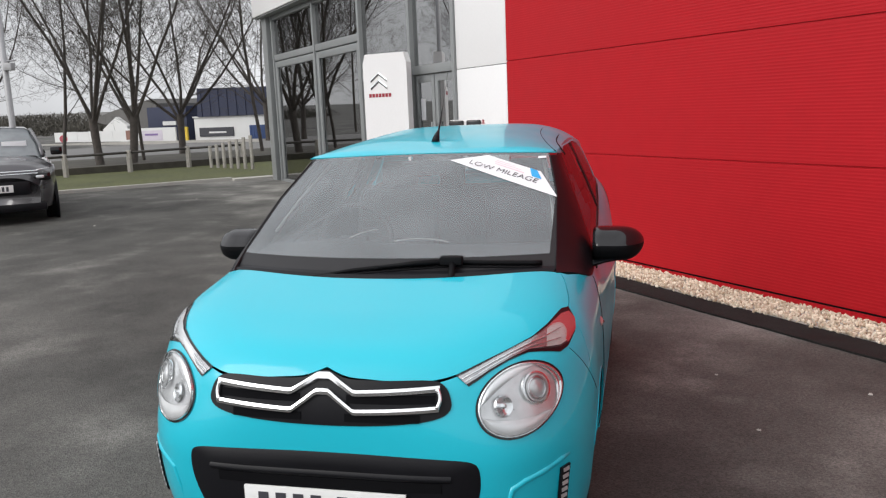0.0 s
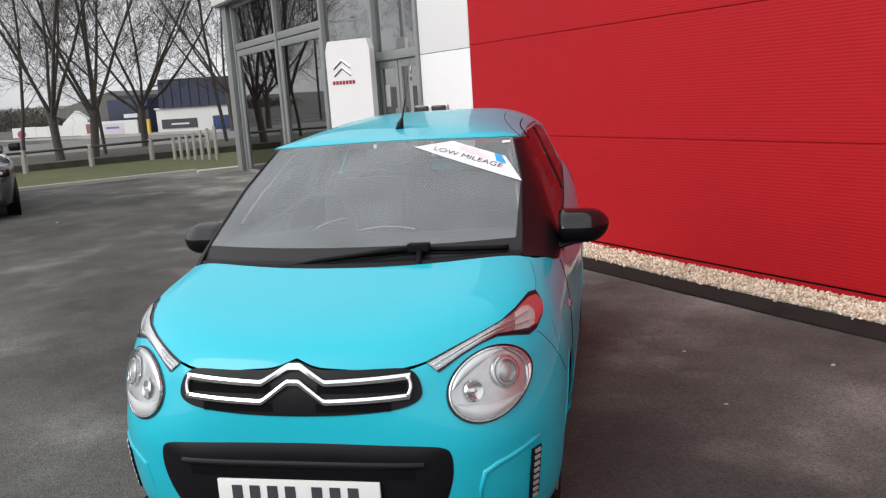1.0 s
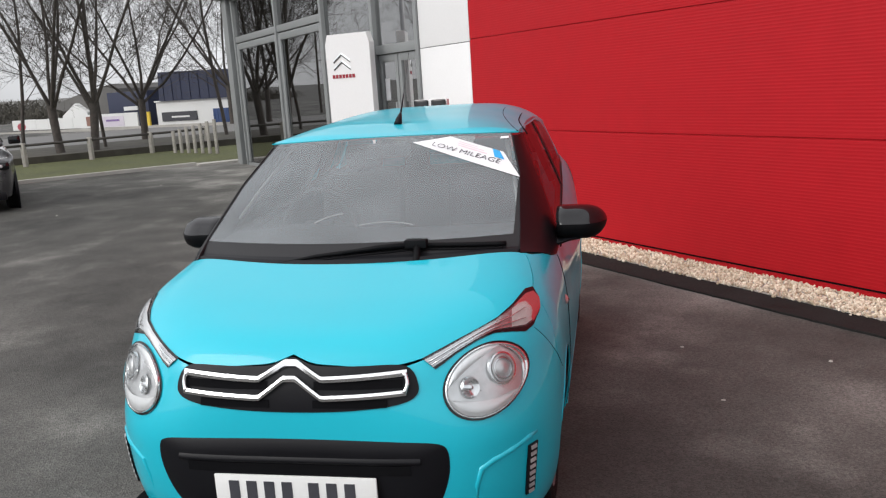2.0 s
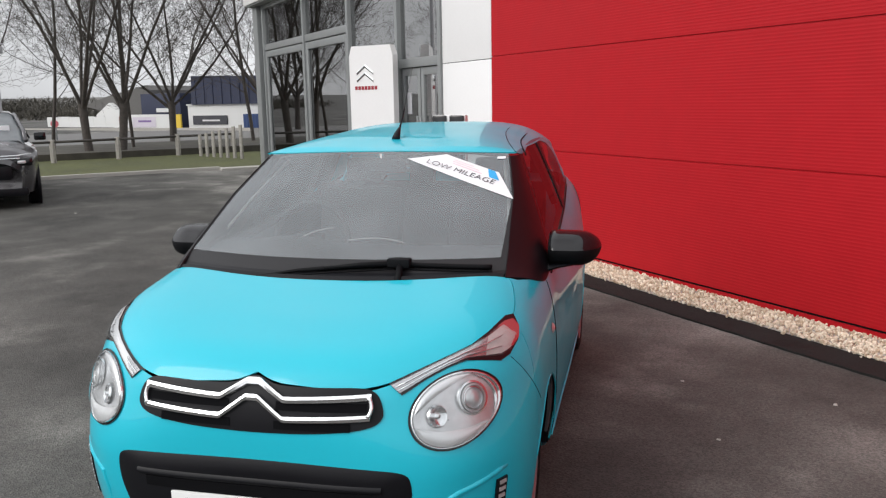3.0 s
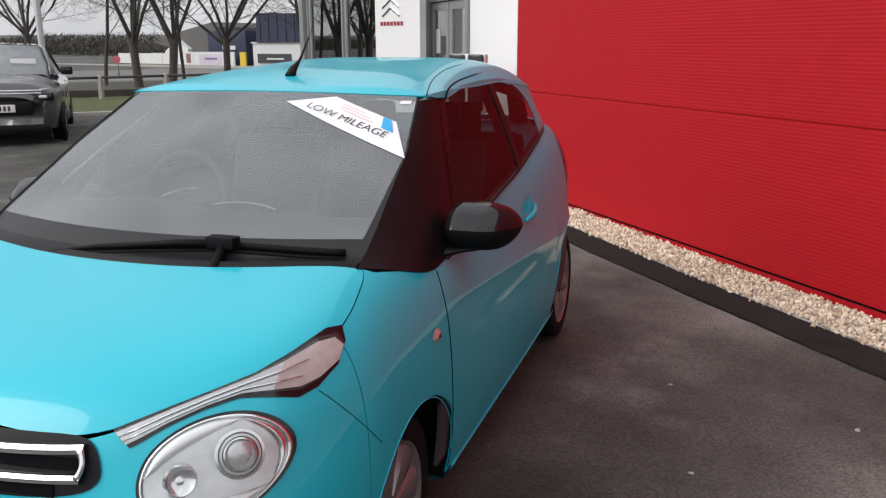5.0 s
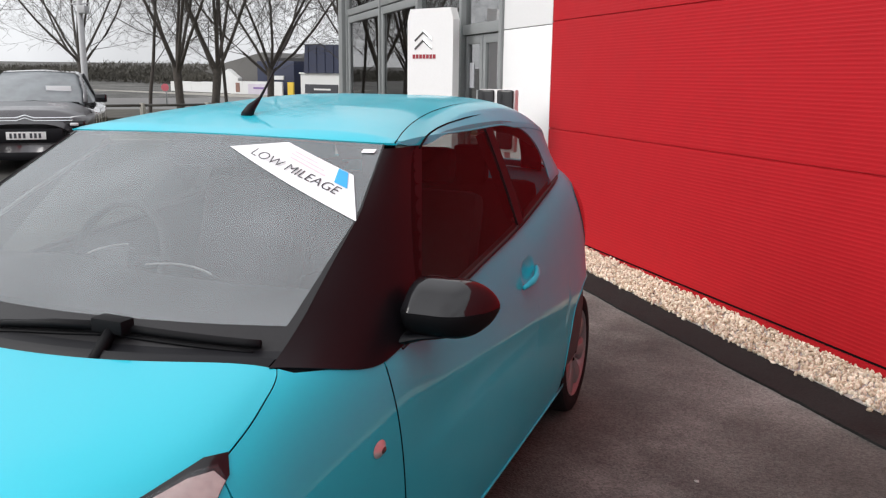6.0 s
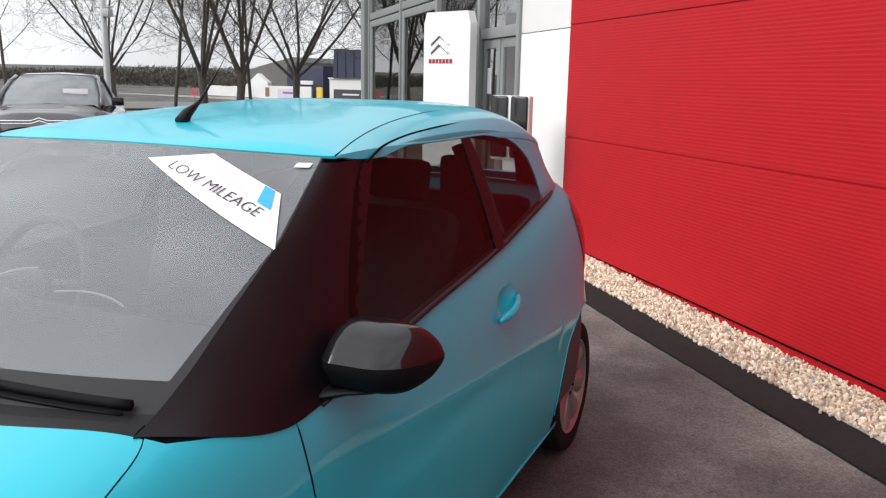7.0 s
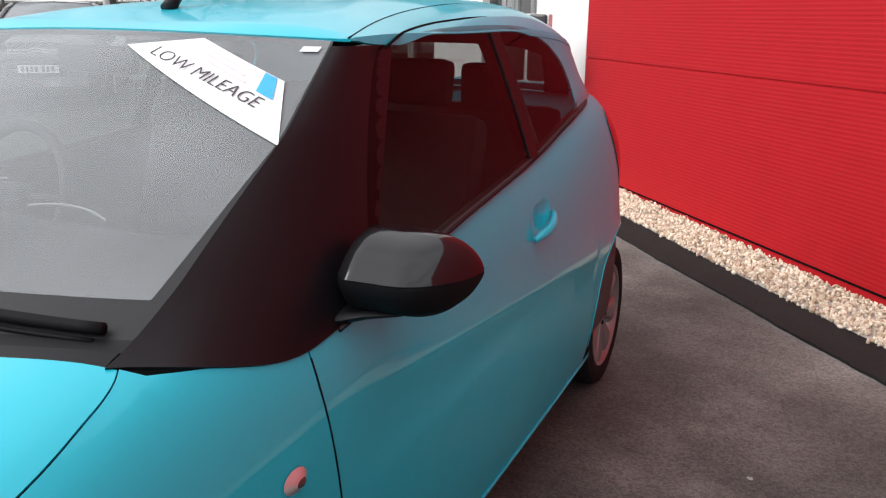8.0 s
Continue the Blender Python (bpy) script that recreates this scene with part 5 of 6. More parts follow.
def build_totem():
    m = SITE @ pose(-4.08, -0.40, 0.10, 0, 0, 31)
    t = thing("sign_totem", "tall white freestanding sign with a chevron emblem", "sign", m)
    out = rounded([(-0.37, 0.0), (0.37, 0.0), (0.37, 2.26), (-0.37, 2.26)], 1, 0.12)
    bm = bmesh.new()
    f = bm.faces.new([bm.verts.new((x, -0.06, z)) for x, z in out])
    ext = bmesh.ops.extrude_face_region(bm, geom=[f])
    bmesh.ops.translate(bm, vec=(0, 0.12, 0), verts=[v for v in ext["geom"] if isinstance(v, bmesh.types.BMVert)])
    bmesh.ops.recalc_face_normals(bm, faces=bm.faces)
    part("body", bm, WHITE_METAL, t, smooth=False)
    part("base", cube(-0.36, -0.10, -0.10, 0.36, 0.10, 0.012, 0.01), ALU, t)
    for z in (1.90, 1.80):
        for s in (-1, 1):
            rows = [[(s * 0.0 + s * w * k - 0.10, -0.064 - b, z + dz + 0.10 * (1 - k)) for k, w in ((0, 0.14), (1, 0.14))] for dz, b in ((-0.035, 0.0), (-0.01, 0.012), (0.012, 0.0))]
            part("emblem_chevron", thick(sheet(rows), 0.004), CHROME, t)
    for k in range(7):
        part("brand_bar", cube(-0.28 + 0.056 * k, -0.065, 1.665, -0.238 + 0.056 * k, -0.059, 1.715), DARK_RED, t)
    for z, w in ((1.06, 0.16), (0.98, 0.06), (0.80, 0.18)):
        part("text_bar", cube(-0.06 - w, -0.064, z, -0.06 + w, -0.060, z + 0.022), PINK_INK, t)


def build_charger():
    m = SITE @ pose(-1.60, -0.50, 0, 0, 0, 35)
    c = thing("charging_post", "white charging post with two black sockets", "charger", m)
    part("post", cube(-0.09, -0.06, 0, 0.09, 0.06, 0.9, 0.02), WHITE_METAL, c)
    part("head", cube(-0.215, -0.08, 0.85, 0.205, -0.01, 1.44, 0.02), WHITE_METAL, c)
    for s in (-0.115, 0.10):
        part("socket_panel", cube(s - 0.088, -0.10, 0.88, s + 0.088, -0.075, 1.435, 0.02), GLOSS_BLACK, c)


build_wall()
build_glazing()
build_totem()
build_charger()



# ---- pale gravel ----
def build_gravel():
    rng = random.Random(8)
    verts, faces = [], []
    ball = bmesh.new()
    bmesh.ops.create_icosphere(ball, subdivisions=1, radius=1.0)
    ball.verts.ensure_lookup_table()
    shape = [v.co.copy() for v in ball.verts]
    tris = [[v.index for v in f.verts] for f in ball.faces]
    ball.free()
    for i in range(13500):
        s = rng.uniform(-1.55, 10.0)
        n = -0.02 - 0.40 * rng.random() + rng.gauss(0, 0.008) - (rng.uniform(0.0, 0.05) if rng.random() < 0.05 else 0.0)
        r = rng.uniform(0.007, 0.017)
        turn = Euler((rng.uniform(0, 6), rng.uniform(0, 6), rng.uniform(0, 6))).to_matrix()
        stretch = Vector((rng.uniform(0.8, 1.5), rng.uniform(0.7, 1.1), rng.uniform(0.45, 0.8)))
        c = on_ground(s, n, 0.018 + rng.uniform(0.0, 0.014))
        k = len(verts)
        for v in shape:
            w = turn @ Vector((v.x * stretch.x, v.y * stretch.y, v.z * stretch.z))
            verts.append(c + w * r * rng.uniform(0.85, 1.15))
        faces += [[k + j for j in t] for t in tris]
    me = bpy.data.meshes.new("gravel")
    me.from_pydata(verts, [], faces)
    me.materials.append(GRAVEL)
    tagged(new("gravel", me), "pale cream gravel along the foot of the wall", "gravel", kind="stuff")


def island_stone(name, dark, light):
    m = surface(name, light, 0.85, vary=0.2, grain=60, patch=9)
    n, l = m.node_tree.nodes, m.node_tree.links
    geo, mix = n.new("ShaderNodeNewGeometry"), n.new("ShaderNodeMix")
    mix.data_type = "RGBA"
    mix.inputs["A"].default_value, mix.inputs["B"].default_value = (*dark, 1), (*light, 1)
    l.new(geo.outputs["Random Per Island"], mix.inputs["Factor"])
    scale = [x for x in n if x.type == "VECT_MATH"][0]
    l.new(mix.outputs["Result"], scale.inputs[0])
    return m


GRAVEL = island_stone("cream_gravel", (0.45, 0.34, 0.23), (0.88, 0.78, 0.64))
build_gravel()

# ---- verge, fence, trees, far buildings ----
def build_fence():
    f = thing("fence", "low post and rail timber fence", "fence", kind="structure")
    spots = [(-15.9 - 0.28 * i, -4.1 + 1.55 * i) for i in range(-16, 4)]
    for s, n in spots:
        p = on_ground(s, n)
        part("post", cube(p.x - 0.05, p.y - 0.05, p.z - 0.05, p.x + 0.05, p.y + 0.05, p.z + 0.62, 0.008), FENCE_WOOD, f)
    for (sa, na), (sb, nb) in zip(spots, spots[1:]):
        a, b = on_ground(sa, na, 0.56), on_ground(sb, nb, 0.56)
        part("rail", tube([a, b], 0.032, 6), RAIL_WOOD, f)


def build_posts():
    for i in range(7):
        k = i / 6
        p = on_ground(-15.74 + 1.6 * k, -0.55 + 0.70 * k)
        h = 0.62 + 0.28 * k
        ob = tagged(link("marker_post", cube(p.x - 0.035, p.y - 0.035, p.z - 0.05, p.x + 0.035, p.y + 0.035, p.z + h, 0.008), FENCE_WOOD), "pale timber marker post in the grass", "post", "row of marker posts")


def grow_tree(rng, height, stems, fork):
    """Branch paths of a bare winter tree: straight stems, or one trunk that forks into spreading limbs."""
    out = []
    KIDS, SHARE = (13, 11, 7, 5), (0.46, 0.46, 0.48, 0.5)

    def branch(p, d, length, r, depth, bare):
        n = (9, 6, 4, 3, 2)[depth]
        wander = (0.055, 0.08, 0.10, 0.13, 0.16)[depth]
        pts, rad, dirs = [p], [r], [d]
        for i in range(n):
            lift = 0.03 if depth == 0 else 0.10
            d = (d + Vector((rng.gauss(0, wander), rng.gauss(0, wander), rng.gauss(lift, wander * 0.6)))).normalized()
            p = p + d * length / n
            pts.append(p)
            dirs.append(d)
            rad.append(max(0.0035, r * (1 - 0.80 * (i + 1) / n)))
        out.append((pts, rad, depth))
        if depth == 4:
            return
        turn = rng.uniform(0, 6.28)
        for k in range(KIDS[depth]):
            t = bare + (0.98 - bare) * (k + rng.random()) / KIDS[depth]
            i = min(n - 1, int(t * n))
            at = pts[i].lerp(pts[i + 1], t * n - i)
            ax = dirs[i + 1]
            side = ax.orthogonal().normalized()
            turn += 2.4 + rng.gauss(0, 0.35)
            side = side * math.cos(turn) + ax.cross(side) * math.sin(turn)
            open_angle = rng.uniform(0.65, 1.1) if depth == 0 else rng.uniform(0.6, 1.05)
            nd = (ax * math.cos(open_angle) + side * math.sin(open_angle)).normalized()
            long = length * SHARE[depth] * rng.uniform(0.7, 1.25) * (1.15 - 0.65 * t)
            branch(at, nd, long, max(0.0042, (rad[i] + rad[i + 1]) / 2 * rng.uniform(0.24, 0.36)), depth + 1, 0.12)
    if fork:
        for m in range(stems):
            a0 = 6.28 * m / stems + 0.5
            foot = Vector((0.42 * math.cos(a0), 0.42 * math.sin(a0), 0.0)) if stems > 1 else Vector((0, 0, 0))
            top = foot * 1.25 + Vector((0.03, 0.02, 1.45))
            out.append(([foot + Vector((0, 0, -0.1)), foot + Vector((0, 0, 0.15)), foot.lerp(top, 0.5), top], [0.175, 0.125, 0.108, 0.115], 0))
            limbs = 8 if stems == 1 else 6
            for k in range(limbs):
                a = 6.28 * k / limbs * 1.35 + rng.gauss(0, 0.25)
                wide = rng.uniform(0.45, 0.95) if stems == 1 else rng.uniform(0.25, 0.8)
                out_angle = 0.12 if k == limbs - 1 else wide
                d = Vector((math.sin(out_angle) * math.cos(a), math.sin(out_angle) * math.sin(a), math.cos(out_angle)))
                branch(top + Vector((0, 0, rng.uniform(-0.35, 0.05))), d, height * rng.uniform(0.55, 0.75), 0.050, 1, 0.10)
    else:
        for k in range(stems):
            a = 6.28 * k / stems + rng.gauss(0, 0.3)
            away = 0.55 if stems > 1 else 0.0
            lean = rng.uniform(0.02, 0.06) if stems > 1 else 0.02
            start = Vector((away * math.cos(a), away * math.sin(a), -0.1))
            branch(start, Vector((lean * math.cos(a), lean * math.sin(a), 1)).normalized(), height * rng.uniform(0.8, 1.0), 0.065, 0, 0.18)
    return out


def mesh_branches(name, paths, sides, material, parent):
    verts, faces = [], []
    for pts, rad, depth in paths:
        k = sides if depth < 2 else 3
        base = len(verts)
        for i, p in enumerate(pts):
            d = (pts[min(i + 1, len(pts) - 1)] - pts[max(i - 1, 0)]).normalized()
            a = d.orthogonal().normalized()
            b = d.cross(a)
            for j in range(k):
                t = 2 * math.pi * j / k
                verts.append(p + rad[i] * (a * math.cos(t) + b * math.sin(t)))
        for i in range(len(pts) - 1):
            for j in range(k):
                faces.append((base + i * k + j, base + i * k + (j + 1) % k, base + (i + 1) * k + (j + 1) % k, base + (i + 1) * k + j))
    me = bpy.data.meshes.new(name)
    me.from_pydata(verts, [], faces)
    me.materials.append(material)
    for p in me.polygons:
        p.use_smooth = True
    ob = new(name, me)
    ob.parent = parent
    return ob


def make_tree(seed, height, stems, fork, label):
    rng = random.Random(seed)
    t = thing("tree", label, "tree", group="bare trees along the verge")
    paths = grow_tree(rng, height, stems, fork)
    mesh_branches("trunk", [p for p in paths if p[2] < 2], 7, BARK, t)
    mesh_branches("crown", [p for p in paths if p[2] >= 2], 3, TWIG, t)
    return t


def build_trees():
    a = make_tree(3, 9.5, 2, True, "bare twin-trunked tree with dark bark")
    b = make_tree(11, 9.0, 1, True, "bare spreading tree with one short dark trunk")
    c = make_tree(23, 9.5, 1, False, "bare tall straight tree with fine twigs")
    # the last four stand out of view, added for the glazing's reflections
    spots = [(a, -17.3, -2.75, 1.0, 0), (b, -20.47, -0.45, 1.0, 40), (c, -19.0, 1.75, 0.95, 100), (b, -30.0, -6.6, 1.1, 190), (c, -37.0, -11.9, 1.2, 20), (a, -26, -14.5, 1.1, 130),
             (c, -18.6, -4.0, 0.85, 260), (c, -18.3, -1.9, 0.8, 150), (b, -24.0, 9.5, 1.1, 300), (b, -30.0, 5.0, 1.2, 200), (b, -24, -24, 1.1, 80), (c, -22, -32, 1.1, 10), (c, -14, -30, 1.1, 170), (b, -4, -30, 1.1, 220)]
    used = set()
    for t, s, n, k, turn in spots:
        p = on_ground(s, n)
        m = Matrix.Translation(p) @ pose(0, 0, 0, 0, 0, turn) @ Matrix.Diagonal((k, k, k, 1))
        if t in used:
            copy_thing(t, Matrix.Translation(p) @ pose(0, 0, 0, 0, 0, turn)).scale = (k, k, k)
        else:
            used.add(t)
            t.matrix_world = m


FAR = pose(-17.47, 34.9, 0.40, 0, 0, -12.7)  # along the far boundary, away, up


def prism(outline, y0, y1):
    """An outline in x, z carried from y0 to y1."""
    bm = bmesh.new()
    a = [bm.verts.new((x, y0, z)) for x, z in outline]
    b = [bm.verts.new((x, y1, z)) for x, z in outline]
    bm.faces.new(a)
    bm.faces.new(b[::-1])
    n = len(a)
    for i in range(n):
        bm.faces.new((a[i], b[i], b[(i + 1) % n], a[(i + 1) % n]))
    bmesh.ops.recalc_face_normals(bm, faces=bm.faces)
    return bm


def build_far():
    h = thing("hoarding", "long low white perimeter hoarding with faded posters", "wall", FAR, kind="structure")
    for i in range(6):
        x = -13.6 + 0.9 * i
        part("board", cube(x, 0.0, -0.1, x + 0.88, 0.08, 0.66 + 0.02 * (i % 2)), FAR_WHITE, h)
    for i in range(4):
        x = -8.28 + 0.97 * i
        part("board", cube(x, -0.25, -0.05, x + 0.955, -0.17, 0.75), FAR_WHITE, h)
    part("poster", cube(-6.9, -0.262, 0.10, -5.3, -0.252, 0.62), PALE_PRINT, h)
    part("poster_bar", cube(-6.5, -0.27, 0.36, -5.6, -0.263, 0.46), PURPLE_PRINT, h)
    part("poster_mark", cube(-7.85, -0.27, 0.18, -7.55, -0.252, 0.66), BROWN_PRINT, h)
    part("yellow_panel", cube(-3.98, -0.3, -0.15, -3.60, -0.2, 0.74), YELLOW, h)
    g = thing("shed", "white gabled shed beside a dark pitched roof", "building", FAR)
    part("gable", prism([(-10.1, -0.1), (-8.3, -0.1), (-8.3, 0.9), (-9.1, 1.38), (-10.1, 0.75)], 0.3, 4), FAR_WHITE, g)
    part("roof", prism([(-11.4, 1.25), (-9.4, 1.75), (-6.7, 2.25), (-6.4, 2.0), (-6.5, 0.6), (-8.4, 0.6), (-9.2, 1.25), (-10.2, 1.0)], 0.6, 6), FAR_GREY, g, "dark weathered pitched roof")
    n = thing("store_building", "navy clad flat-roofed store building", "building", FAR)
    part("wall", cube(-7.0, 0.5, 0.0, -4.3, 5, 1.80, 0.03), NAVY, n)
    part("sign_board", cube(-5.9, 0.44, 0.85, -5.0, 0.5, 1.05), FAR_WHITE, n)
    b = thing("low_building", "white rendered low building with a navy sheet roof", "building", FAR)
    part("wall", cube(-3.35, 0.0, -0.2, 1.45, 5.0, 1.22), FAR_WHITE, b)
    part("roof", prism([(-3.0, 1.20), (1.9, 1.20), (1.9, 2.50), (-2.9, 2.60)], -0.12, 5.2), NAVY, b, "navy sheet roof")
    for k in range(9):
        part("roof_rib", cube(-2.7 + 0.55 * k, -0.15, 1.22, -2.66 + 0.55 * k, -0.12, 2.5), NAVY, b)
    part("parapet", cube(-3.4, -0.06, 1.16, 1.5, -0.01, 1.23), FAR_WHITE, b)
    part("sign_board", cube(-3.02, -0.05, 0.22, -0.85, -0.004, 0.66), INK, b)
    part("sign_lettering", cube(-2.4, -0.058, 0.38, -1.3, -0.051, 0.46), FAR_WHITE, b)
    c = thing("container", "dark blue steel container", "container", FAR @ pose(0.9, -0.45, 0))
    part("box_body", cube(-0.44, 0, -0.2, 0.46, 0.35, 0.72, 0.02), BLUE_DOOR, c)
    for k in range(5):
        part("rib", cube(-0.36 + 0.17 * k, -0.015, -0.15, -0.32 + 0.17 * k, 0.0, 0.68), BLUE_DOOR, c)
    f = thing("far_railing", "low pale boundary rail by the far road", "fence", FAR, kind="structure")
    part("rail", cube(-40, -3.0, 0.02, 3, -2.95, 0.16), CONCRETE, f)
    # leafless hedge and thicket along the skyline
    rng = random.Random(5)
    verts, faces = [], []
    for i in range(110000):
        x = rng.uniform(-75, 30)
        y = rng.uniform(8, 24)
        tall = 1.1 + 0.8 * noise.noise(Vector((x * 0.09, y * 0.05, 3.1))) + 0.45 * noise.noise(Vector((x * 0.4, 7.7, 1.0)))
        z0 = rng.uniform(-0.6, max(0.0, tall + 0.35))
        p = FAR @ Vector((x, y, z0))
        d = Vector((rng.gauss(0, 0.9), rng.gauss(0, 0.9), 1.0)).normalized() * rng.uniform(0.15, 0.55)
        w = Vector((rng.gauss(0, 1), rng.gauss(0, 1), 0)).normalized() * rng.uniform(0.02, 0.07)
        k = len(verts)
        verts += [p - w, p + w, p + d]
        faces.append((k, k + 1, k + 2))
    me = bpy.data.meshes.new("hedge")
    me.from_pydata(verts, [], faces)
    me.materials.append(HEDGE)
    tagged(new("hedge", me), "distant dark leafless hedge and thicket", "hedge", kind="stuff")
    p = Vector((-12.0, 12.9, ground_z(-12.0, 12.9) + 0.04))
    l = thing("lamp_column", "tall grey steel lighting column", "street lamp", Matrix.Translation(p))
    part("column", tube([(0, 0, -0.1), (0, 0, 0.95), (0, 0, 1.0), (0, 0, 7.5)], [0.085, 0.083, 0.066, 0.05], 12), COLUMN_GREY, l)
    part("bracket", tube([(-0.26, 0.02, 2.72), (0.30, -0.02, 2.72)], 0.018, 8), COLUMN_GREY, l)
    part("floodlight", cube(0.02, -0.09, 2.52, 0.22, 0.05, 2.68, 0.02), COLUMN_GREY, l)
    part("lantern", cube(-0.40, -0.11, 7.45, 0.40, 0.11, 7.58, 0.03), COLUMN_GREY, l)


COLUMN_GREY = surface("galvanised_steel", (0.36, 0.36, 0.37), 0.55, 0.3, vary=0.12, grain=20)
PALE_PRINT = surface("pale_poster", (0.60, 0.55, 0.62), 0.6, vary=0.1)
PURPLE_PRINT = surface("purple_print", (0.22, 0.14, 0.34), 0.6)
BROWN_PRINT = surface("brown_print", (0.25, 0.13, 0.10), 0.6)

build_fence()
build_posts()
build_trees()
build_far()



# ---- small round sign beyond the fence ----
def build_road_sign():
    x, y = -19.9, 24.7
    c = thing("road_sign", "small round red road sign on a short post", "sign", Matrix.Translation((x, y, ground_z(x, y) + 0.05)))
    part("post", tube([(0, 0, -0.05), (0, 0, 0.75)], 0.025, 8), ALU, c)
    bm = lathe([(-0.012, 0.001), (-0.012, 0.14), (0.012, 0.14), (0.012, 0.001)], 24)
    bmesh.ops.transform(bm, matrix=pose(-0.02, -0.03, 0.62, 0, 0, -60), verts=bm.verts)
    part("disc", bm, SIGN_RED, c)


SIGN_RED = surface("sign_red", (0.62, 0.14, 0.17), 0.5, vary=0.1)
build_road_sign()


# ---- litter on the asphalt ----
def build_litter():
    rng = random.Random(5)
    for x, y in ((2.135, 2.32), (1.50, 1.75), (1.38, 2.56), (-6.8, 8.2), (-6.9, 11.3)):
        r = rng.uniform(0.006, 0.011)
        n = 7
        a0 = rng.uniform(0, 6)
        low = [(x + r * rng.uniform(0.6, 1.2) * math.cos(a0 + 2 * math.pi * k / n) * 1.6, y + r * rng.uniform(0.6, 1.2) * math.sin(a0 + 2 * math.pi * k / n)) for k in range(n)]
        g = ground_z(x, y)
        bm = sheet([[(px, py, g + 0.001) for px, py in low], [(x + (px - x) * 0.8, y + (py - y) * 0.8, g + 0.006 + rng.uniform(0, 0.004)) for px, py in low]], closed=True)
        bm.faces.new([v for v in bm.verts][-n:])
        tagged(link("litter_scrap", bm, CONCRETE), "small pale scrap of litter on the asphalt", "litter", group="scraps of litter")


build_litter()
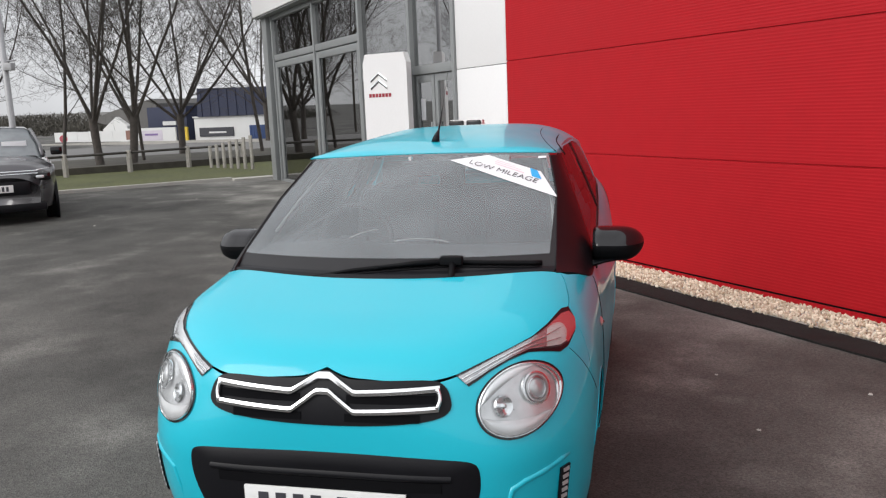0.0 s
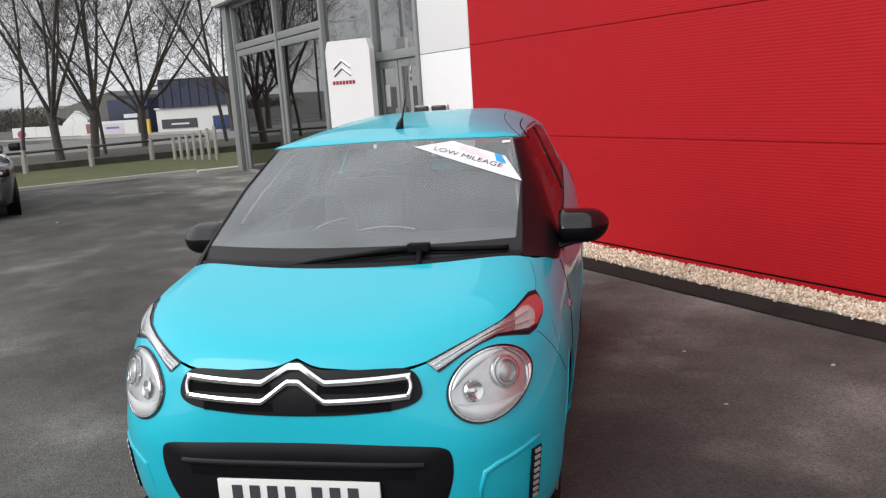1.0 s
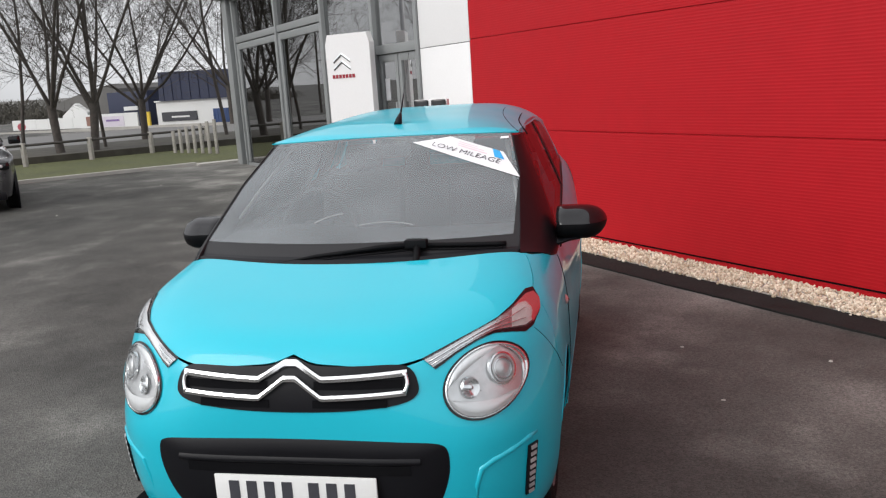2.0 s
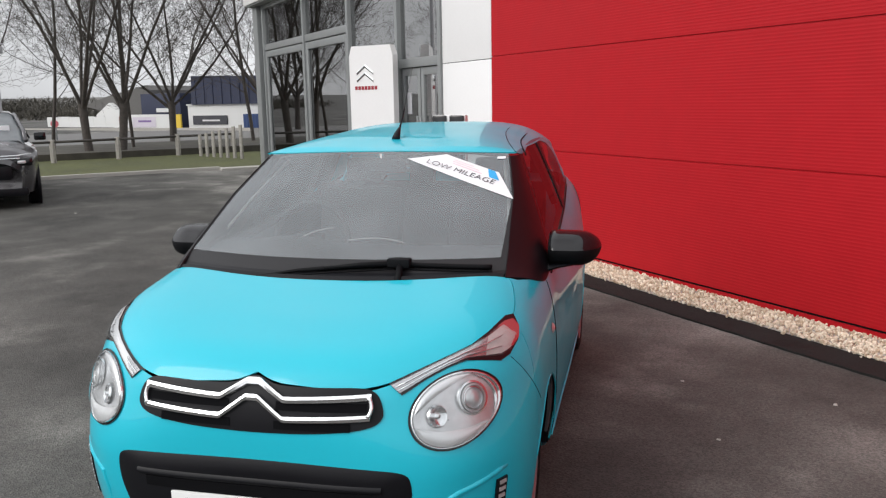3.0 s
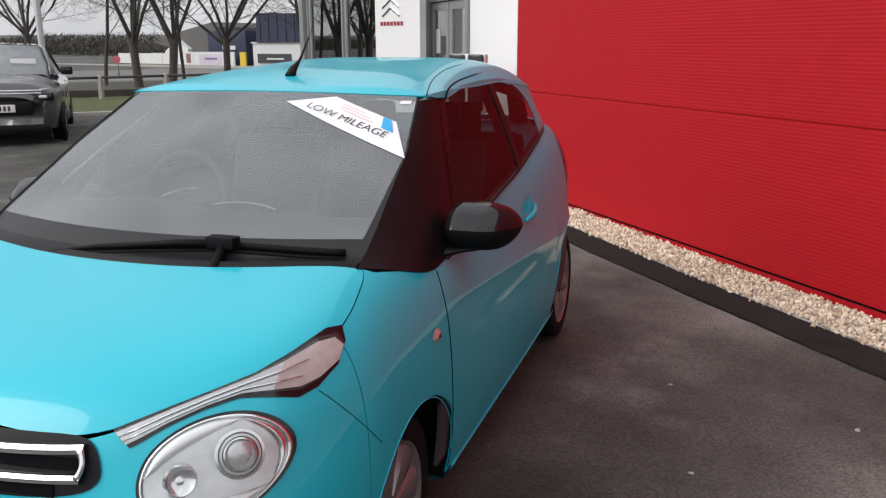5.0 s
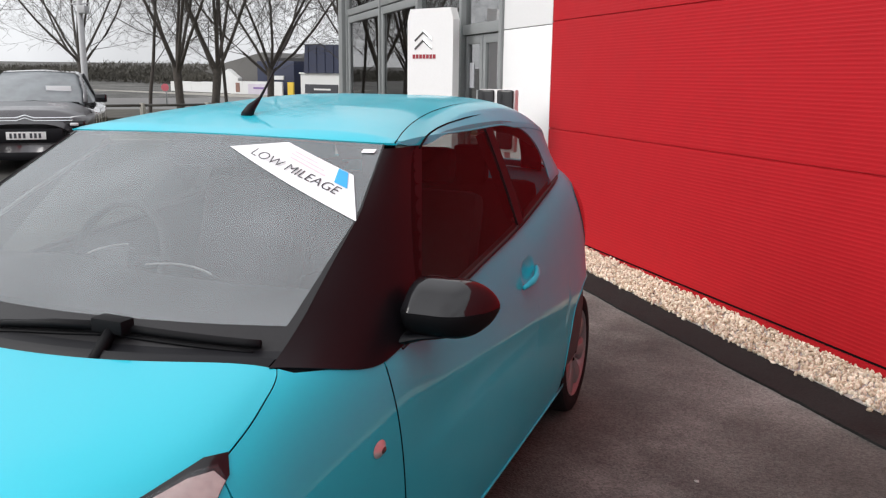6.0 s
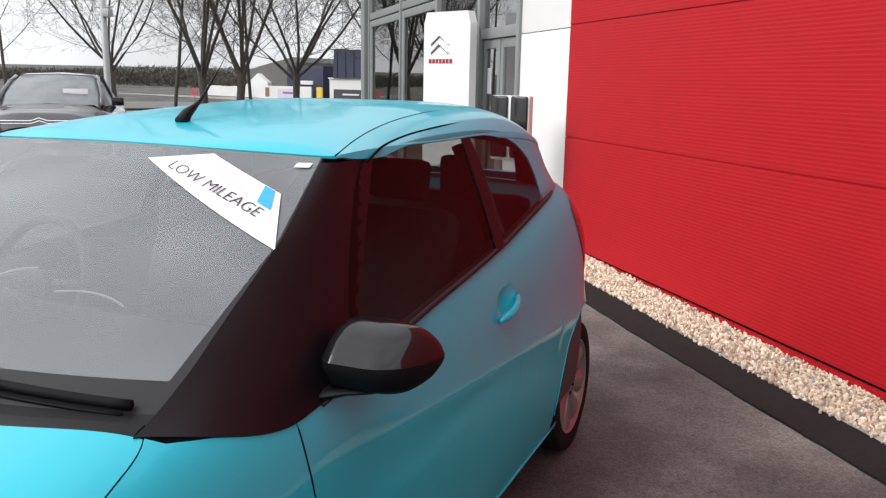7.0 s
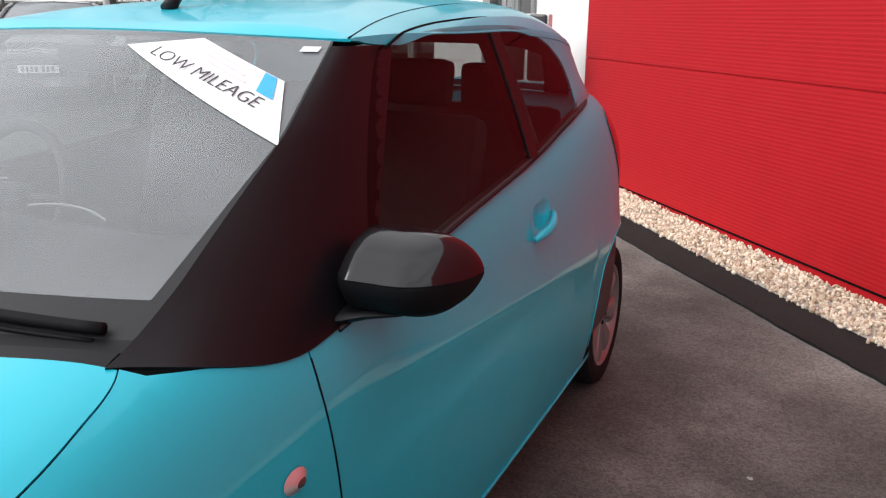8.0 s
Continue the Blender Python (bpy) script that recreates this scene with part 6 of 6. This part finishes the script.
# ---- parked grey cars ----
def build_parked():
    car = thing("parked_car", "dark grey hatchback parked facing the forecourt", "car", group="parked grey cars")
    wid = curve([0, 0.12, 0.45, 1.0, 2.0, 3.3, 3.8, 4.0], [0.62, 0.74, 0.85, 0.875, 0.875, 0.87, 0.80, 0.68])
    top = curve([0, 0.06, 0.2, 0.5, 0.95, 1.2, 2.0, 3.2, 3.8, 4.0], [0.72, 0.86, 0.93, 0.98, 1.02, 0.99, 0.98, 1.0, 1.0, 0.90])

    def skin(y, a):
        """a 0 at the middle of the top, 1 at the sill."""
        w, t = float(wid(y)), float(top(y))
        if a < 0.5:
            k = a / 0.5
            return (w * (k ** 0.9) * (0.96 if k < 1 else 1), y, t - 0.14 * k ** 3.5)
        k = (a - 0.5) / 0.5
        return (w * (1 + 0.015 * math.sin(math.pi * k) - 0.06 * k * k), y, (t - 0.14) + (0.24 - t + 0.14) * k)
    ys = np.concatenate([np.linspace(0.0, 0.5, 12), np.linspace(0.55, 4.0, 40)])
    rows = []
    for y in ys:
        half = [skin(y, a) for a in np.linspace(0, 1, 24)]
        rows.append([(-x, q, z) for x, q, z in half[::-1]] + half[1:])
    bm = sheet(rows)
    front = [v for v in bm.verts][:47]
    bm.faces.new(front)
    part("body", bm, GREY_CAR, car)
    # cabin
    def hoop(y, z0, w0, z1, w1):
        return [(-w0, y, z0), (-w1 * 1.02, y, z1 - 0.06), (-w1 * 0.9, y, z1), (0, y, z1 + 0.025), (w1 * 0.9, y, z1), (w1 * 1.02, y, z1 - 0.06), (w0, y, z0)]
    hoops = [hoop(0.98, 0.98, 0.72, 1.0, 0.70), hoop(1.25, 0.98, 0.79, 1.19, 0.68), hoop(1.60, 0.98, 0.80, 1.37, 0.60), hoop(1.85, 0.98, 0.80, 1.435, 0.585), hoop(2.4, 0.98, 0.80, 1.455, 0.58),
             hoop(3.0, 0.98, 0.79, 1.42, 0.57), hoop(3.5, 0.98, 0.76, 1.30, 0.56), hoop(3.78, 0.98, 0.70, 1.02, 0.56)]
    part("cabin_glass", sheet(hoops), DARK_GLASS, car, "dark reflecting cabin glass")
    roof_rows = [[(p[0] * 1.01, p[1], p[2] + 0.008) for p in h[1:6]] for h in hoops[3:7]]
    part("roof", thick(sheet(roof_rows), 0.01), GREY_CAR, car)
    for s in (-1, 1):
        path = [(s * 0.735, 0.98, 0.99), (s * 0.715, 1.25, 1.15), (s * 0.645, 1.60, 1.335), (s * 0.605, 1.86, 1.41)]
        part("pillar", tube(path, 0.035, 6), GREY_CAR, car)
        part("pillar", tube([(s * 0.79, 2.35, 0.98), (s * 0.60, 2.38, 1.42)], 0.035, 6), BLACK_PLASTIC, car)
        m = part("door_mirror", cube(s * 0.86, 1.12, 0.99, s * 1.04, 1.24, 1.12, 0.03), GLOSS_BLACK, car)
        lampb = cube(s * 0.52, 0.02, 0.645, s * 0.80, 0.22, 0.775, 0.055)
        lamp = part("headlamp", lampb, GLOSS_BLACK, car, "dark headlamp")
        part("lamp_lens", cube(s * 0.58, 0.008, 0.685, s * 0.70, 0.06, 0.735, 0.02), REFLECTOR, lamp)
        part("daytime_lamp", tube([(s * 0.60, 0.045, 0.815), (s * 0.70, 0.10, 0.822), (s * 0.78, 0.20, 0.826)], [0.006, 0.008, 0.005], 6), REFLECTOR, car)
        for y in (0.78, 3.32):
            w = part("wheel", lathe([(-0.10, 0.19), (-0.10, 0.28), (-0.07, 0.31), (0.07, 0.31), (0.10, 0.28), (0.10, 0.20), (0.07, 0.19), (0.06, 0.02)], 28), RUBBER, car)
            w.location = (s * 0.785, y, 0.31)
            rim = part("rim", lathe([(0.085, 0.195), (0.095, 0.18), (0.075, 0.06), (0.085, 0.001)], 16), SILVER, w)
            if s < 0:
                w.rotation_euler = (0, 0, math.pi)
            arch = part("wheel_arch", lathe([(-0.02, 0.30), (0.012, 0.37), (0.006, 0.385), (-0.03, 0.385)], 28), BLACK_PLASTIC, car)
            arch.location = (s * 0.868, y, 0.31)
    part("lower_grille", cube(-0.50, -0.014, 0.44, 0.50, 0.14, 0.665, 0.05), BLACK_PLASTIC, car)
    part("skirt", cube(-0.70, -0.010, 0.20, 0.70, 0.20, 0.325, 0.04), BLACK_PLASTIC, car)
    # flat pale panel behind the windscreen glass
    part("pale_panel", cube(0.16, 1.20, 1.075, 0.52, 1.208, 1.24, 0.003), WHITE_CARD, car)
    part("side_cladding", cube(-0.872, 1.2, 0.20, 0.872, 2.95, 0.34, 0.03), BLACK_PLASTIC, car)
    for z, zm in ((0.805, 0.845), (0.765, 0.805)):
        path = [(x, -0.004 + 0.10 * abs(x) ** 2.2, z + (zm - z) * max(0, 1 - abs(x) / 0.11)) for x in np.linspace(-0.62, 0.62, 41)]
        part("chrome_bar", tube(path, 0.010, 6), CHROME, car)
    plate = part("number_plate", cube(-0.26, -0.03, 0.50, 0.26, -0.012, 0.61, 0.004), PLATE_WHITE, car)
    x = -0.215
    for k in range(8):
        if k != 4:
            part("character_bar", cube(x, -0.032, 0.52, x + 0.034, -0.0295, 0.59), INK, plate)
        x += 0.058 if k != 4 else 0.03
    first = SITE @ pose(-7.3, -5.48, 0, 0, 0, 90)
    first.translation.z = ground_z(first.translation.x, first.translation.y)
    car.matrix_world = first
    second = SITE @ pose(-7.9, -8.6, 0, 0, 0, 90)
    second.translation.z = ground_z(second.translation.x, second.translation.y)
    copy_thing(car, second)


# the film here paints the sky's pale reflection onto the dark glass
DARK_GLASS = pane("dark_car_glass", (0.16, 0.17, 0.17), 2.6, 0.10, 0.35)
build_parked()
